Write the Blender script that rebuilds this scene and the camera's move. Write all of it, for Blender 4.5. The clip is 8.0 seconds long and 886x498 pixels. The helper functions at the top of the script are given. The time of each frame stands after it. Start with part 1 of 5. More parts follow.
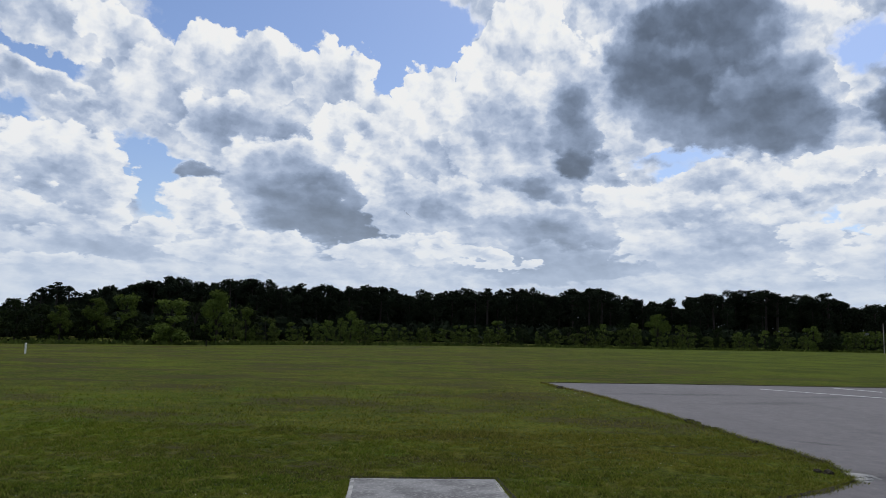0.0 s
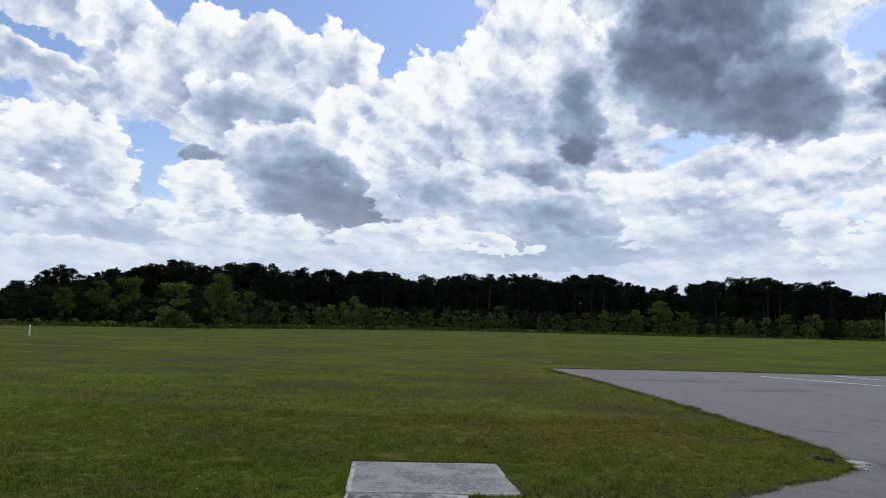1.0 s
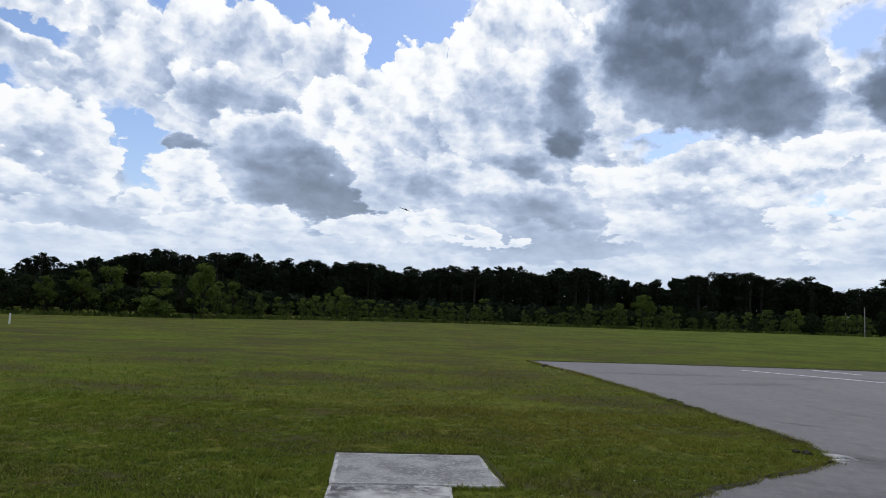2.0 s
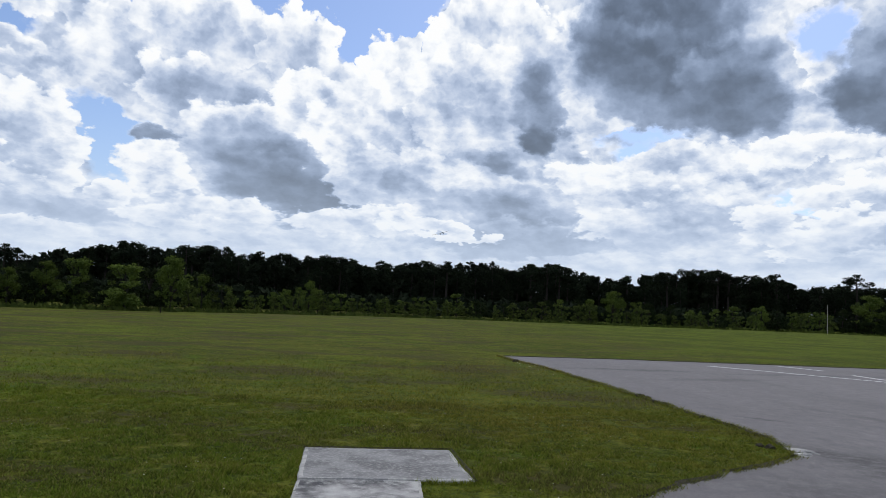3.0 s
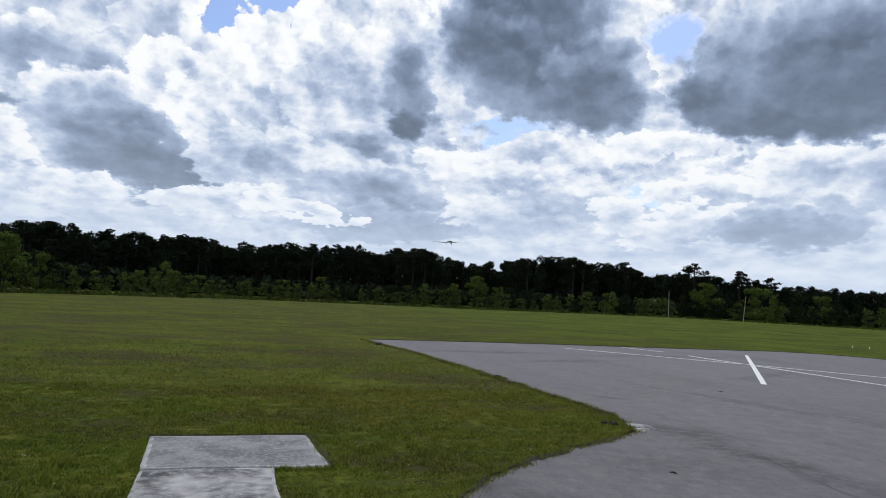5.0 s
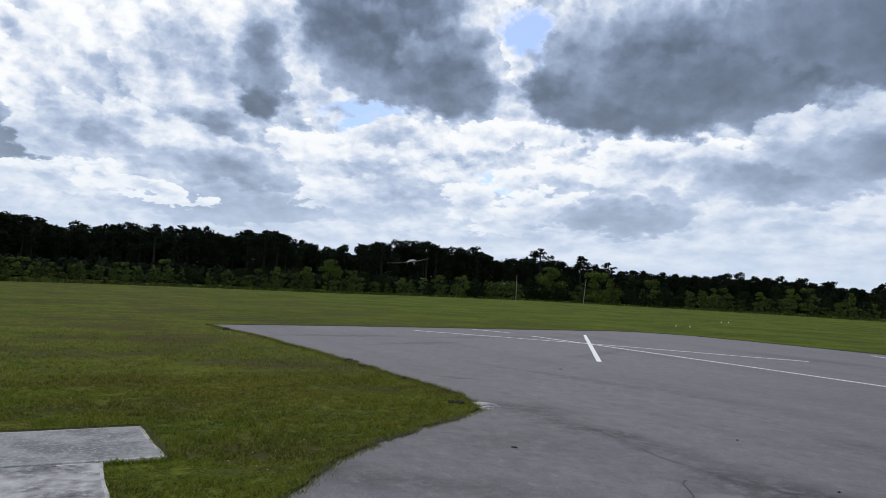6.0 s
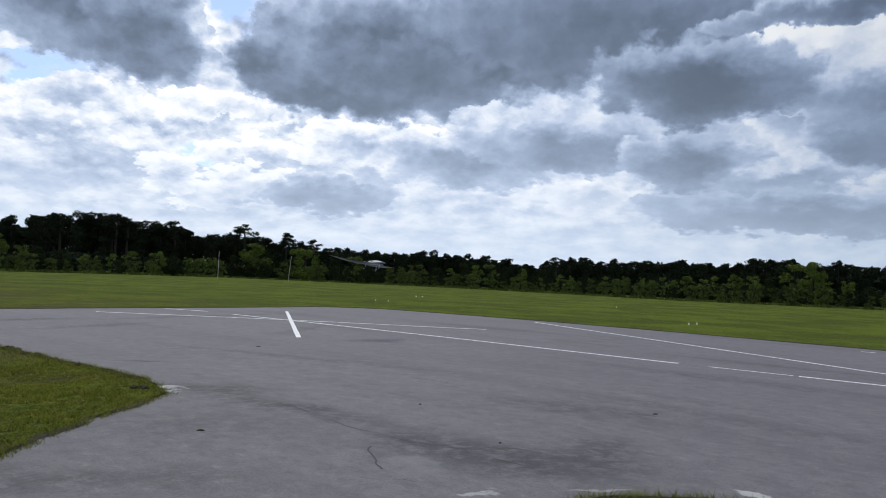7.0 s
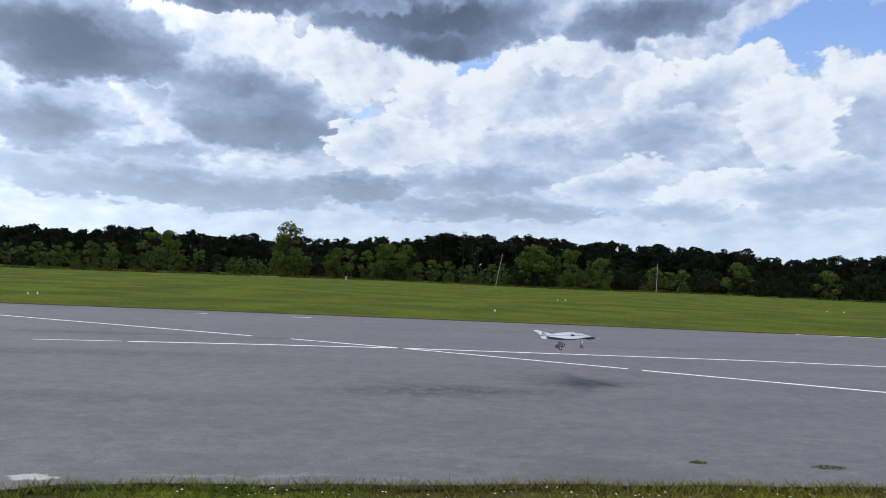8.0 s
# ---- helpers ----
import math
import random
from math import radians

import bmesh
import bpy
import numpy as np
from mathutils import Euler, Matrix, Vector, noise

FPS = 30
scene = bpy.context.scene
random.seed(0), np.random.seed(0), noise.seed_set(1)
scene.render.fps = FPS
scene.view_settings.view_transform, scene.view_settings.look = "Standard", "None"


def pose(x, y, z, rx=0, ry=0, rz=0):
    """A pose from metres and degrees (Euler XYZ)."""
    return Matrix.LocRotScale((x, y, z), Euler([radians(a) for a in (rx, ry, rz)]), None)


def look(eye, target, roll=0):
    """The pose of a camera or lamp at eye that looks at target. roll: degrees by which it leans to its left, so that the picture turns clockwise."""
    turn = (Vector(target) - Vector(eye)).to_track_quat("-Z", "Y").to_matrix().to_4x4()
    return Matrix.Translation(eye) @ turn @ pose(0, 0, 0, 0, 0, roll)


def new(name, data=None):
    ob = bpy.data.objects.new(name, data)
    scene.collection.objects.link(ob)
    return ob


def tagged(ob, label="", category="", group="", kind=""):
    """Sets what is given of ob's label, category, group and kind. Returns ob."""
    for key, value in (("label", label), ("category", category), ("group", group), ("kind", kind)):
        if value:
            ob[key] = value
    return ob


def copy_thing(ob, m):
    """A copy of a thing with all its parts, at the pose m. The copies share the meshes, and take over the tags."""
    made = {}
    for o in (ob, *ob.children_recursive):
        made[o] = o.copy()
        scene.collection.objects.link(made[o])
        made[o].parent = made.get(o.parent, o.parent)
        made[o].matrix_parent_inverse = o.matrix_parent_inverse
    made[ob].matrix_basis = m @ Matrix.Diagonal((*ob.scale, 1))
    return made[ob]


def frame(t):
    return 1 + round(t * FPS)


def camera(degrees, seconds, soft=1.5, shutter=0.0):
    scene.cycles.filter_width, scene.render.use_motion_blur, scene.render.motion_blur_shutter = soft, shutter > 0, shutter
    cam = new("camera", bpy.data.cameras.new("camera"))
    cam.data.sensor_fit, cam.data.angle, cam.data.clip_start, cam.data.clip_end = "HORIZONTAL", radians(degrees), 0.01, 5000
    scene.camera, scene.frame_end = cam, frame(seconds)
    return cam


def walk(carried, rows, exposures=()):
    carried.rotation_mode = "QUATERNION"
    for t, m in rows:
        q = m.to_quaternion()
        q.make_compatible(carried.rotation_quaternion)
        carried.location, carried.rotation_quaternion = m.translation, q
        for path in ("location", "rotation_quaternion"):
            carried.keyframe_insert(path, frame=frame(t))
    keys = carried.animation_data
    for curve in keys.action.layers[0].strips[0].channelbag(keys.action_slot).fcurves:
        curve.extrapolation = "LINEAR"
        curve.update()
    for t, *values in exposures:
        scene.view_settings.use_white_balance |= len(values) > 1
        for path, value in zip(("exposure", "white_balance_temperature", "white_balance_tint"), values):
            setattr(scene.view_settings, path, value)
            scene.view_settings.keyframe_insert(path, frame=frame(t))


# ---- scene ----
cam = camera(63.6, 8.0, soft=0.9)
# seconds, eye x, y, z, bearing (clockwise from +y), pitch, roll
PATH = [
    (0.0, 0.000, 0.000, 1.600, 0.00, 6.67, 1.36),
    (0.5, 0.002, -0.012, 1.604, -0.37, 6.02, 1.53),
    (1.0, -0.001, -0.002, 1.604, -0.18, 5.47, 1.78),
    (1.5, -0.003, 0.003, 1.604, 0.32, 5.10, 2.04),
    (3.0, 0.005, 0.022, 1.602, 3.24, 4.57, 2.64),
    (3.5, 0.024, 0.036, 1.600, 5.08, 4.35, 2.73),
    (4.0, 0.035, 0.056, 1.599, 7.53, 4.15, 2.89),
    (5.5, 0.096, 0.072, 1.599, 18.74, 3.44, 3.08),
    (6.0, 0.130, 0.087, 1.592, 25.59, 3.09, 3.02),
    (6.5, 0.195, 0.142, 1.580, 35.66, 2.75, 2.92),
    (7.0, 0.275, 0.063, 1.583, 48.90, 2.40, 2.67),
    (7.5, 0.462, -0.119, 1.599, 68.05, 2.20, 2.58),
    (7.7, 0.542, -0.224, 1.595, 78.48, 2.19, 2.50),
    (7.9, 0.620, -0.295, 1.590, 90.67, 2.12, 2.61),
    (8.0, 0.689, -0.348, 1.590, 97.14, 2.07, 2.54),
]


def aimed(x, y, z, bearing, pitch, roll):
    b, p = radians(bearing), radians(pitch)
    ahead = Vector((math.sin(b) * math.cos(p), math.cos(b) * math.cos(p), math.sin(p)))
    return look((x, y, z), Vector((x, y, z)) + ahead, roll)


walk(cam, [(t, aimed(*row)) for t, *row in PATH], exposures=[(0.0, -0.2), (0.6, -0.12), (1.4, 0.0), (6.5, 0.0), (7.0, 0.12), (7.5, 0.3), (8.0, 0.5)])

# ---- light ----
SUN_BEARING, SUN_HEIGHT = 28.0, 54.0
sun = new("sun", bpy.data.lights.new("sun", "SUN"))
sun.data.energy, sun.data.angle, sun.data.color = 1.35, radians(16), (1.0, 0.94, 0.86)
sb, sh = radians(SUN_BEARING), radians(SUN_HEIGHT)
sun.matrix_world = look((math.sin(sb) * math.cos(sh) * 50, math.cos(sb) * math.cos(sh) * 50, math.sin(sh) * 50), (0, 0, 0))

sky = bpy.data.worlds.new("sky")
scene.world = sky
sky.use_nodes = True
wt = sky.node_tree
wt.nodes.clear()


class Tree:
    """Short hand for building node trees."""

    def __init__(self, tree):
        self.t = tree

    def put(self, socket, value):
        if isinstance(value, bpy.types.NodeSocket):
            self.t.links.new(value, socket)
        elif value is not None:
            socket.default_value = value

    def math(self, op, a, b=None, c=None, clamp=False):
        n = self.t.nodes.new("ShaderNodeMath")
        n.operation, n.use_clamp = op, clamp
        for s, v in zip(n.inputs, (a, b, c)):
            self.put(s, v)
        return n.outputs[0]

    def vec(self, op, a, b=None):
        n = self.t.nodes.new("ShaderNodeVectorMath")
        n.operation = op
        self.put(n.inputs[0], a)
        self.put(n.inputs[1], b)
        return n.outputs["Value"] if op in ("LENGTH", "DOT_PRODUCT") else n.outputs[0]

    def scale(self, a, f):
        n = self.t.nodes.new("ShaderNodeVectorMath")
        n.operation = "SCALE"
        self.put(n.inputs[0], a)
        self.put(n.inputs["Scale"], f)
        return n.outputs[0]

    def noise(self, vector, scale, detail=4.0, rough=0.5, lac=2.0, out="Fac"):
        n = self.t.nodes.new("ShaderNodeTexNoise")
        self.put(n.inputs["Vector"], vector)
        n.inputs["Scale"].default_value, n.inputs["Detail"].default_value = scale, detail
        n.inputs["Roughness"].default_value, n.inputs["Lacunarity"].default_value = rough, lac
        return n.outputs[out]

    def remap(self, v, a, b, c=0.0, d=1.0, smooth=True):
        n = self.t.nodes.new("ShaderNodeMapRange")
        n.interpolation_type = "SMOOTHSTEP" if smooth else "LINEAR"
        self.put(n.inputs["Value"], v)
        for k, x in zip(("From Min", "From Max", "To Min", "To Max"), (a, b, c, d)):
            self.put(n.inputs[k], x)
        return n.outputs[0]

    def ramp(self, fac, stops, interp="LINEAR"):
        n = self.t.nodes.new("ShaderNodeValToRGB")
        n.color_ramp.interpolation = interp
        e = n.color_ramp.elements
        while len(e) < len(stops):
            e.new(0.5)
        for el, (p, c) in zip(e, stops):
            el.position, el.color = p, (*c, 1)
        self.put(n.inputs[0], fac)
        return n.outputs[0]

    def mix(self, fac, a, b, blend="MIX"):
        n = self.t.nodes.new("ShaderNodeMix")
        n.data_type, n.blend_type = "RGBA", blend
        for s, v in ((n.inputs[0], fac), (n.inputs[6], a), (n.inputs[7], b)):
            self.put(s, (*v, 1) if isinstance(v, tuple) and len(v) == 3 else v)
        return n.outputs[2]

    def place(self, vector, loc, rot, scale):
        """vector as seen from an ellipse at loc, turned by rot degrees, of radii scale."""
        n = self.t.nodes.new("ShaderNodeMapping")
        n.vector_type = "TEXTURE"
        self.put(n.inputs["Vector"], vector)
        self.put(n.inputs["Location"], loc)
        n.inputs["Scale"].default_value = scale
        n.inputs["Rotation"].default_value = (0, 0, radians(rot))
        return n.outputs[0]

    def join(self, x, y, z=0.0):
        n = self.t.nodes.new("ShaderNodeCombineXYZ")
        for s, v in zip(n.inputs, (x, y, z)):
            self.put(s, v)
        return n.outputs[0]


W = Tree(wt)
ray_dir = wt.nodes.new("ShaderNodeTexCoord").outputs["Generated"]
split = wt.nodes.new("ShaderNodeSeparateXYZ")
W.put(split.inputs[0], ray_dir)
bearing = W.math("MULTIPLY", W.math("ARCTAN2", split.outputs[0], split.outputs[1]), 57.2958)
height = W.math("MULTIPLY", W.math("ARCSINE", split.outputs[2]), 57.2958)
sky_uv = W.join(bearing, height)
# wind-torn outlines: a broad and a fine displacement of the cloud map, in degrees
layered = W.math("MULTIPLY", W.math("LOGARITHM", W.math("ADD", W.math("MULTIPLY", W.math("MAXIMUM", height, 0.0), 0.08), 1.0), 2.718), 38.0)
flat_uv = W.join(bearing, layered)
broad = W.scale(W.vec("SUBTRACT", W.noise(flat_uv, 0.22, 3, 0.55, out="Color"), (0.5, 0.5, 0.5)), 4.5)
fine = W.scale(W.vec("SUBTRACT", W.noise(flat_uv, 0.8, 6, 0.58, out="Color"), (0.5, 0.5, 0.5)), 2.4)
torn = W.vec("ADD", sky_uv, W.vec("ADD", W.vec("MULTIPLY", broad, (1, 0.6, 0)), W.vec("MULTIPLY", fine, (1, 0.7, 0))))


def heaps(uv):
    """Rounded heaps on heaps, about -1 to 1."""
    cells = wt.nodes.new("ShaderNodeTexVoronoi")
    cells.voronoi_dimensions, cells.feature, cells.normalize = "2D", "SMOOTH_F1", True
    W.put(cells.inputs["Vector"], uv)
    cells.inputs["Scale"].default_value, cells.inputs["Detail"].default_value = 0.3, 3.2
    cells.inputs["Roughness"].default_value, cells.inputs["Lacunarity"].default_value, cells.inputs["Smoothness"].default_value = 0.52, 2.2, 0.35
    soft = W.math("MULTIPLY", W.math("SUBTRACT", W.noise(uv, 0.26, 7, 0.5), 0.5), 2.6)
    return W.math("ADD", W.math("MULTIPLY", W.math("SUBTRACT", 0.26, cells.outputs["Distance"]), 3.4), soft)


# away from the sun the cover is dimmer, bluer and softer
away = W.remap(W.math("SUBTRACT", bearing, SUN_BEARING), 24.0, 64.0)
heap_uv = W.vec("ADD", flat_uv, W.scale(fine, 0.45))
heap = heaps(heap_uv)
# the same heaps a little nearer to the sun: where they thin out towards it, they are lit
to_sun = W.vec("NORMALIZE", W.vec("SUBTRACT", (SUN_BEARING, SUN_HEIGHT * 0.9, 0.0), flat_uv))
lit = W.math("SUBTRACT", heap, heaps(W.vec("ADD", heap_uv, W.scale(to_sun, 0.9))))
# thickness of the cover and how much of the clear sky it hides; layers of cloud and clearings lie over one another
deck = {"thick": W.math("MULTIPLY_ADD", W.noise(flat_uv, 0.3, 5, 0.55), 0.5, 0.0), "hides": 1.0}


def reach(az, el, ra, re, turn):
    """Degrees inside the torn outline of an ellipse of sky, and the height in it from -1 to 1."""
    at = W.place(torn, W.join(az, el, deck["thick"]), turn, (ra, re, 1e6))
    parts = wt.nodes.new("ShaderNodeSeparateXYZ")
    W.put(parts.inputs[0], at)
    size = math.sqrt(ra * re)
    return W.math("MULTIPLY_ADD", W.vec("LENGTH", at), -size, W.math("ADD", heap, size)), parts.outputs[1]


def over(key, value, fac):
    n = wt.nodes.new("ShaderNodeMix")
    for s, v in ((n.inputs[0], fac), (n.inputs[2], deck[key]), (n.inputs[3], value)):
        W.put(s, v)
    deck[key] = n.outputs[0]


def cloud(az, el, ra, re, turn, core, soft, plain):
    """One cloud: bearing, height, radii and turn in degrees, its core's thickness, soft edge, and how little its edges shine."""
    deep, up = reach(az, el, ra, re, turn)
    mask = W.remap(deep, 0.0, soft * (0.6 + core))
    depth = 0.75 * math.sqrt(ra * re) + 0.7
    shade = W.remap(W.math("MULTIPLY_ADD", up, -0.35 * depth, deep), -0.15 * depth, depth, core * plain, core)
    over("thick", shade, mask)
    over("hides", 1.0, mask)


def clearing(az, el, ra, re, turn):
    """A gap of clear sky between the clouds."""
    deep, up = reach(az, el, ra, re, turn)
    mask = W.remap(deep, -0.3, 0.9)
    over("thick", 0.1, mask)
    over("hides", 0.0, mask)


clearing(-10.9, 23.2, 14.9, 4.5, 1)
clearing(-3.1, 20.8, 4.2, 4.2, 1)
clearing(-31.0, 18.4, 4.4, 2.3, -19)
clearing(-32.2, 14.8, 2.2, 1.1, 1)
clearing(-22.4, 10.9, 3.1, 3.6, 1)
clearing(18.9, 14.4, 4.7, 1.6, 1)
clearing(21.3, 11.8, 3.7, 1.3, 1)
clearing(18.0, 12.8, 2.6, 1.3, 1)
clearing(29.8, 8.3, 4.1, 1.5, 1)
cloud(-29.4, 21.0, 7.2, 2.4, -7, 0.33, 0.5, 0.15)
cloud(-23.8, 19.2, 5.3, 2.5, -37, 0.31, 0.5, 0.15)
cloud(-29.8, 16.6, 5.6, 1.3, -13, 0.46, 0.5, 0.20)
cloud(-27.3, 15.4, 2.3, 1.0, 1, 0.55, 0.6, 0.40)
cloud(-20.5, 16.4, 6.3, 3.8, -19, 0.40, 0.6, 0.30)
cloud(-15.6, 19.9, 6.1, 3.1, -7, 0.46, 0.3, 0.05)
cloud(-8.9, 18.8, 4.5, 3.2, -29, 0.40, 0.3, 0.05)
cloud(-19.3, 9.3, 2.9, 2.1, 1, 0.20, 0.6, 0.30)
cloud(-19.4, 11.9, 2.0, 0.7, 1, 0.75, 0.6, 0.60)
cloud(-17.3, 14.9, 4.7, 2.7, -24, 0.55, 0.4, 0.10)
cloud(-12.2, 13.6, 5.8, 3.3, -34, 0.62, 1.2, 0.50)
cloud(-10.3, 10.4, 8.5, 4.5, -17, 0.74, 0.6, 0.15)
cloud(-8.4, 8.9, 9.0, 2.5, -7, 0.80, 1.6, 0.70)
cloud(-28.9, 10.0, 5.7, 4.4, -7, 0.40, 0.3, 0.05)
cloud(-30.4, 6.7, 4.4, 2.7, 1, 0.46, 0.5, 0.30)
cloud(-22.1, 7.0, 2.4, 1.9, 1, 0.33, 0.4, 0.10)
cloud(-26.0, 5.9, 7.4, 1.3, 1, 0.46, 0.6, 0.50)
cloud(-1.4, 17.6, 3.7, 3.6, 21, 0.24, 0.3, 0.10)
cloud(-6.4, 15.0, 5.0, 2.8, -19, 0.28, 0.4, 0.20)
cloud(0.6, 13.5, 8.8, 5.8, 1, 0.33, 0.5, 0.30)
cloud(-1.2, 9.9, 6.4, 2.7, 1, 0.46, 0.6, 0.40)
cloud(6.0, 21.4, 5.1, 4.8, 31, 0.26, 0.3, 0.10)
cloud(5.2, 16.2, 6.0, 4.9, 1, 0.37, 0.5, 0.30)
cloud(15.1, 18.9, 5.3, 5.6, 1, 0.29, 0.5, 0.20)
cloud(10.2, 17.9, 3.3, 5.0, 13, 0.72, 0.5, 0.25)
cloud(10.9, 13.9, 3.2, 1.9, 1, 0.95, 1.0, 0.60)
cloud(7.3, 11.5, 3.2, 1.9, -9, 0.66, 0.6, 0.40)
cloud(9.8, 8.2, 8.5, 2.8, -9, 0.57, 0.7, 0.40)
cloud(10.2, 5.7, 10.2, 1.8, 1, 0.53, 0.9, 0.70)
cloud(17.6, 10.1, 7.3, 1.9, -7, 0.20, 0.5, 0.30)
cloud(23.6, 8.6, 6.0, 2.5, 1, 0.37, 0.6, 0.40)
cloud(17.5, 6.8, 3.8, 1.6, 1, 0.28, 0.6, 0.40)
cloud(-15.3, 6.1, 6.5, 1.7, 1, 0.28, 0.6, 0.40)
cloud(-10.1, 5.1, 8.0, 1.2, 1, 0.33, 0.8, 0.50)
cloud(-3.8, 6.6, 5.0, 1.4, 1, 0.24, 0.6, 0.40)
cloud(-27.7, 4.2, 6.4, 1.0, 1, 0.28, 0.8, 0.50)
cloud(3.0, 6.1, 5.5, 0.7, -5, 0.20, 0.4, 0.30)
cloud(25.4, 20.7, 6.3, 4.8, 3, 0.55, 0.5, 0.10)
cloud(32.8, 18.0, 3.6, 3.5, 3, 0.20, 0.4, 0.10)
cloud(20.8, 19.8, 9.2, 6.5, -7, 0.92, 0.6, 0.15)
cloud(20.1, 22.8, 8.9, 3.8, 3, 0.88, 2.0, 0.80)
cloud(25.1, 16.5, 5.4, 4.2, -17, 0.84, 1.4, 0.60)
cloud(17.5, 20.6, 6.7, 2.6, 3, 0.88, 1.6, 0.70)
cloud(22.6, 12.0, 5.9, 1.4, 3, 0.33, 0.5, 0.30)
cloud(18.7, 9.0, 5.9, 2.5, 3, 0.35, 0.6, 0.30)
cloud(21.6, 7.0, 6.8, 2.7, 3, 0.40, 0.8, 0.50)
cloud(30.4, 12.3, 6.3, 1.3, -3, 0.20, 0.5, 0.30)
cloud(35.1, 8.9, 7.6, 1.9, 3, 0.31, 0.5, 0.20)
cloud(32.0, 6.4, 5.0, 1.8, 13, 0.33, 0.4, 0.10)
cloud(27.5, 6.9, 2.7, 1.8, 3, 0.29, 0.4, 0.20)
cloud(42.3, 10.6, 6.8, 2.2, 3, 0.37, 0.5, 0.05)
cloud(39.1, 6.2, 6.5, 1.5, 3, 0.62, 0.7, 0.55)
cloud(42.8, 8.2, 4.7, 1.3, 3, 0.50, 0.6, 0.40)
cloud(44.2, 17.8, 13.8, 5.8, -5, 0.92, 0.8, 0.30)
cloud(34.8, 15.3, 5.8, 2.7, -17, 0.84, 1.4, 0.70)
cloud(40.1, 14.0, 8.2, 2.2, -3, 0.92, 1.4, 0.75)
cloud(53.1, 18.7, 10.2, 5.0, 3, 0.95, 2.0, 0.80)
clearing(31.5, 20.3, 2.1, 2.1, 3)
cloud(50.2, 9.3, 8.6, 2.2, -3, 0.62, 0.7, 0.30)
cloud(59.2, 10.9, 11.5, 2.5, -1, 0.70, 0.8, 0.40)
cloud(52.3, 12.8, 4.3, 1.2, 7, 0.28, 0.7, 0.90)
cloud(61.4, 19.7, 17.3, 5.1, -3, 0.86, 1.4, 0.70)
cloud(44.4, 16.0, 9.4, 3.5, -3, 0.88, 1.8, 0.85)
cloud(66.8, 14.4, 7.6, 2.6, -5, 0.86, 1.2, 0.60)
clearing(79.2, 17.6, 2.2, 1.0, 3)
cloud(77.5, 15.9, 6.0, 3.5, 23, 0.20, 0.6, 0.20)
cloud(75.4, 12.6, 5.0, 2.4, 18, 0.46, 0.7, 0.30)
cloud(79.0, 11.2, 4.8, 1.7, 3, 0.62, 0.8, 0.40)
cloud(73.4, 19.7, 9.4, 1.8, 13, 0.82, 0.9, 0.50)
cloud(59.3, 7.1, 5.5, 1.6, 3, 0.29, 1.3, 0.35)
cloud(74.4, 8.2, 10.5, 1.6, 3, 0.55, 0.8, 0.40)
cloud(73.3, 9.1, 4.3, 1.0, 3, 0.24, 2.0, 0.80)
cloud(72.2, 6.1, 10.8, 1.2, -1, 0.64, 0.7, 0.60)
clearing(99.5, 16.4, 3.1, 2.1, 3)
clearing(124.2, 17.6, 7.2, 2.5, 13)
clearing(128.5, 15.3, 2.1, 2.3, 3)
clearing(90.1, 12.9, 1.8, 0.7, 3)
cloud(68.2, 9.7, 7.1, 2.6, 3, 0.78, 0.8, 0.40)
cloud(78.6, 16.0, 8.7, 4.0, -2, 0.20, 0.6, 0.20)
cloud(89.9, 16.3, 5.8, 3.0, 3, 0.18, 0.5, 0.15)
cloud(80.9, 13.4, 8.1, 2.6, -7, 0.66, 0.8, 0.40)
cloud(83.1, 10.8, 9.5, 2.5, -1, 0.74, 1.6, 0.70)
cloud(72.5, 9.1, 4.5, 1.1, 3, 0.28, 2.4, 0.90)
cloud(96.4, 13.3, 5.0, 3.6, 3, 0.20, 0.5, 0.20)
cloud(92.5, 10.4, 5.9, 2.7, 3, 0.20, 0.6, 0.30)
cloud(106.3, 15.2, 9.3, 3.5, 3, 0.29, 0.4, 0.12)
cloud(116.2, 14.6, 7.1, 2.6, 13, 0.35, 0.5, 0.15)
cloud(108.9, 17.7, 5.7, 1.5, 13, 0.26, 0.5, 0.20)
cloud(105.6, 10.5, 9.4, 2.2, 3, 0.37, 0.7, 0.30)
cloud(113.0, 11.4, 6.4, 2.6, 3, 0.46, 0.7, 0.40)
cloud(81.2, 7.4, 5.6, 1.7, 3, 0.35, 1.6, 0.40)
cloud(76.0, 5.7, 13.9, 1.7, 0, 0.70, 0.9, 0.60)
cloud(90.4, 6.7, 6.7, 1.4, 3, 0.80, 0.7, 0.50)
cloud(99.9, 7.7, 7.7, 1.7, 3, 0.57, 0.8, 0.50)
cloud(100.4, 5.4, 10.4, 1.2, 0, 0.68, 0.8, 0.60)
cloud(111.4, 7.5, 5.6, 2.0, 3, 0.40, 0.6, 0.30)
cloud(126.5, 12.1, 6.3, 4.3, 3, 0.40, 0.5, 0.15)
cloud(122.9, 11.7, 4.1, 4.0, -12, 0.16, 1.2, 0.30)
cloud(117.7, 6.9, 6.2, 1.8, 9, 0.18, 0.5, 0.15)
cloud(125.2, 7.4, 6.4, 2.2, 3, 0.46, 0.7, 0.40)
cloud(115.3, 5.5, 5.0, 1.0, 3, 0.44, 0.8, 0.50)
cloud(68.3, 15.5, 10.0, 3.5, -2, 0.98, 0.9, 0.45)
cloud(95.2, 20.2, 12.1, 3.1, -2, 0.90, 0.7, 0.35)
cloud(96.2, 18.0, 5.8, 1.7, -2, 0.90, 1.2, 0.70)
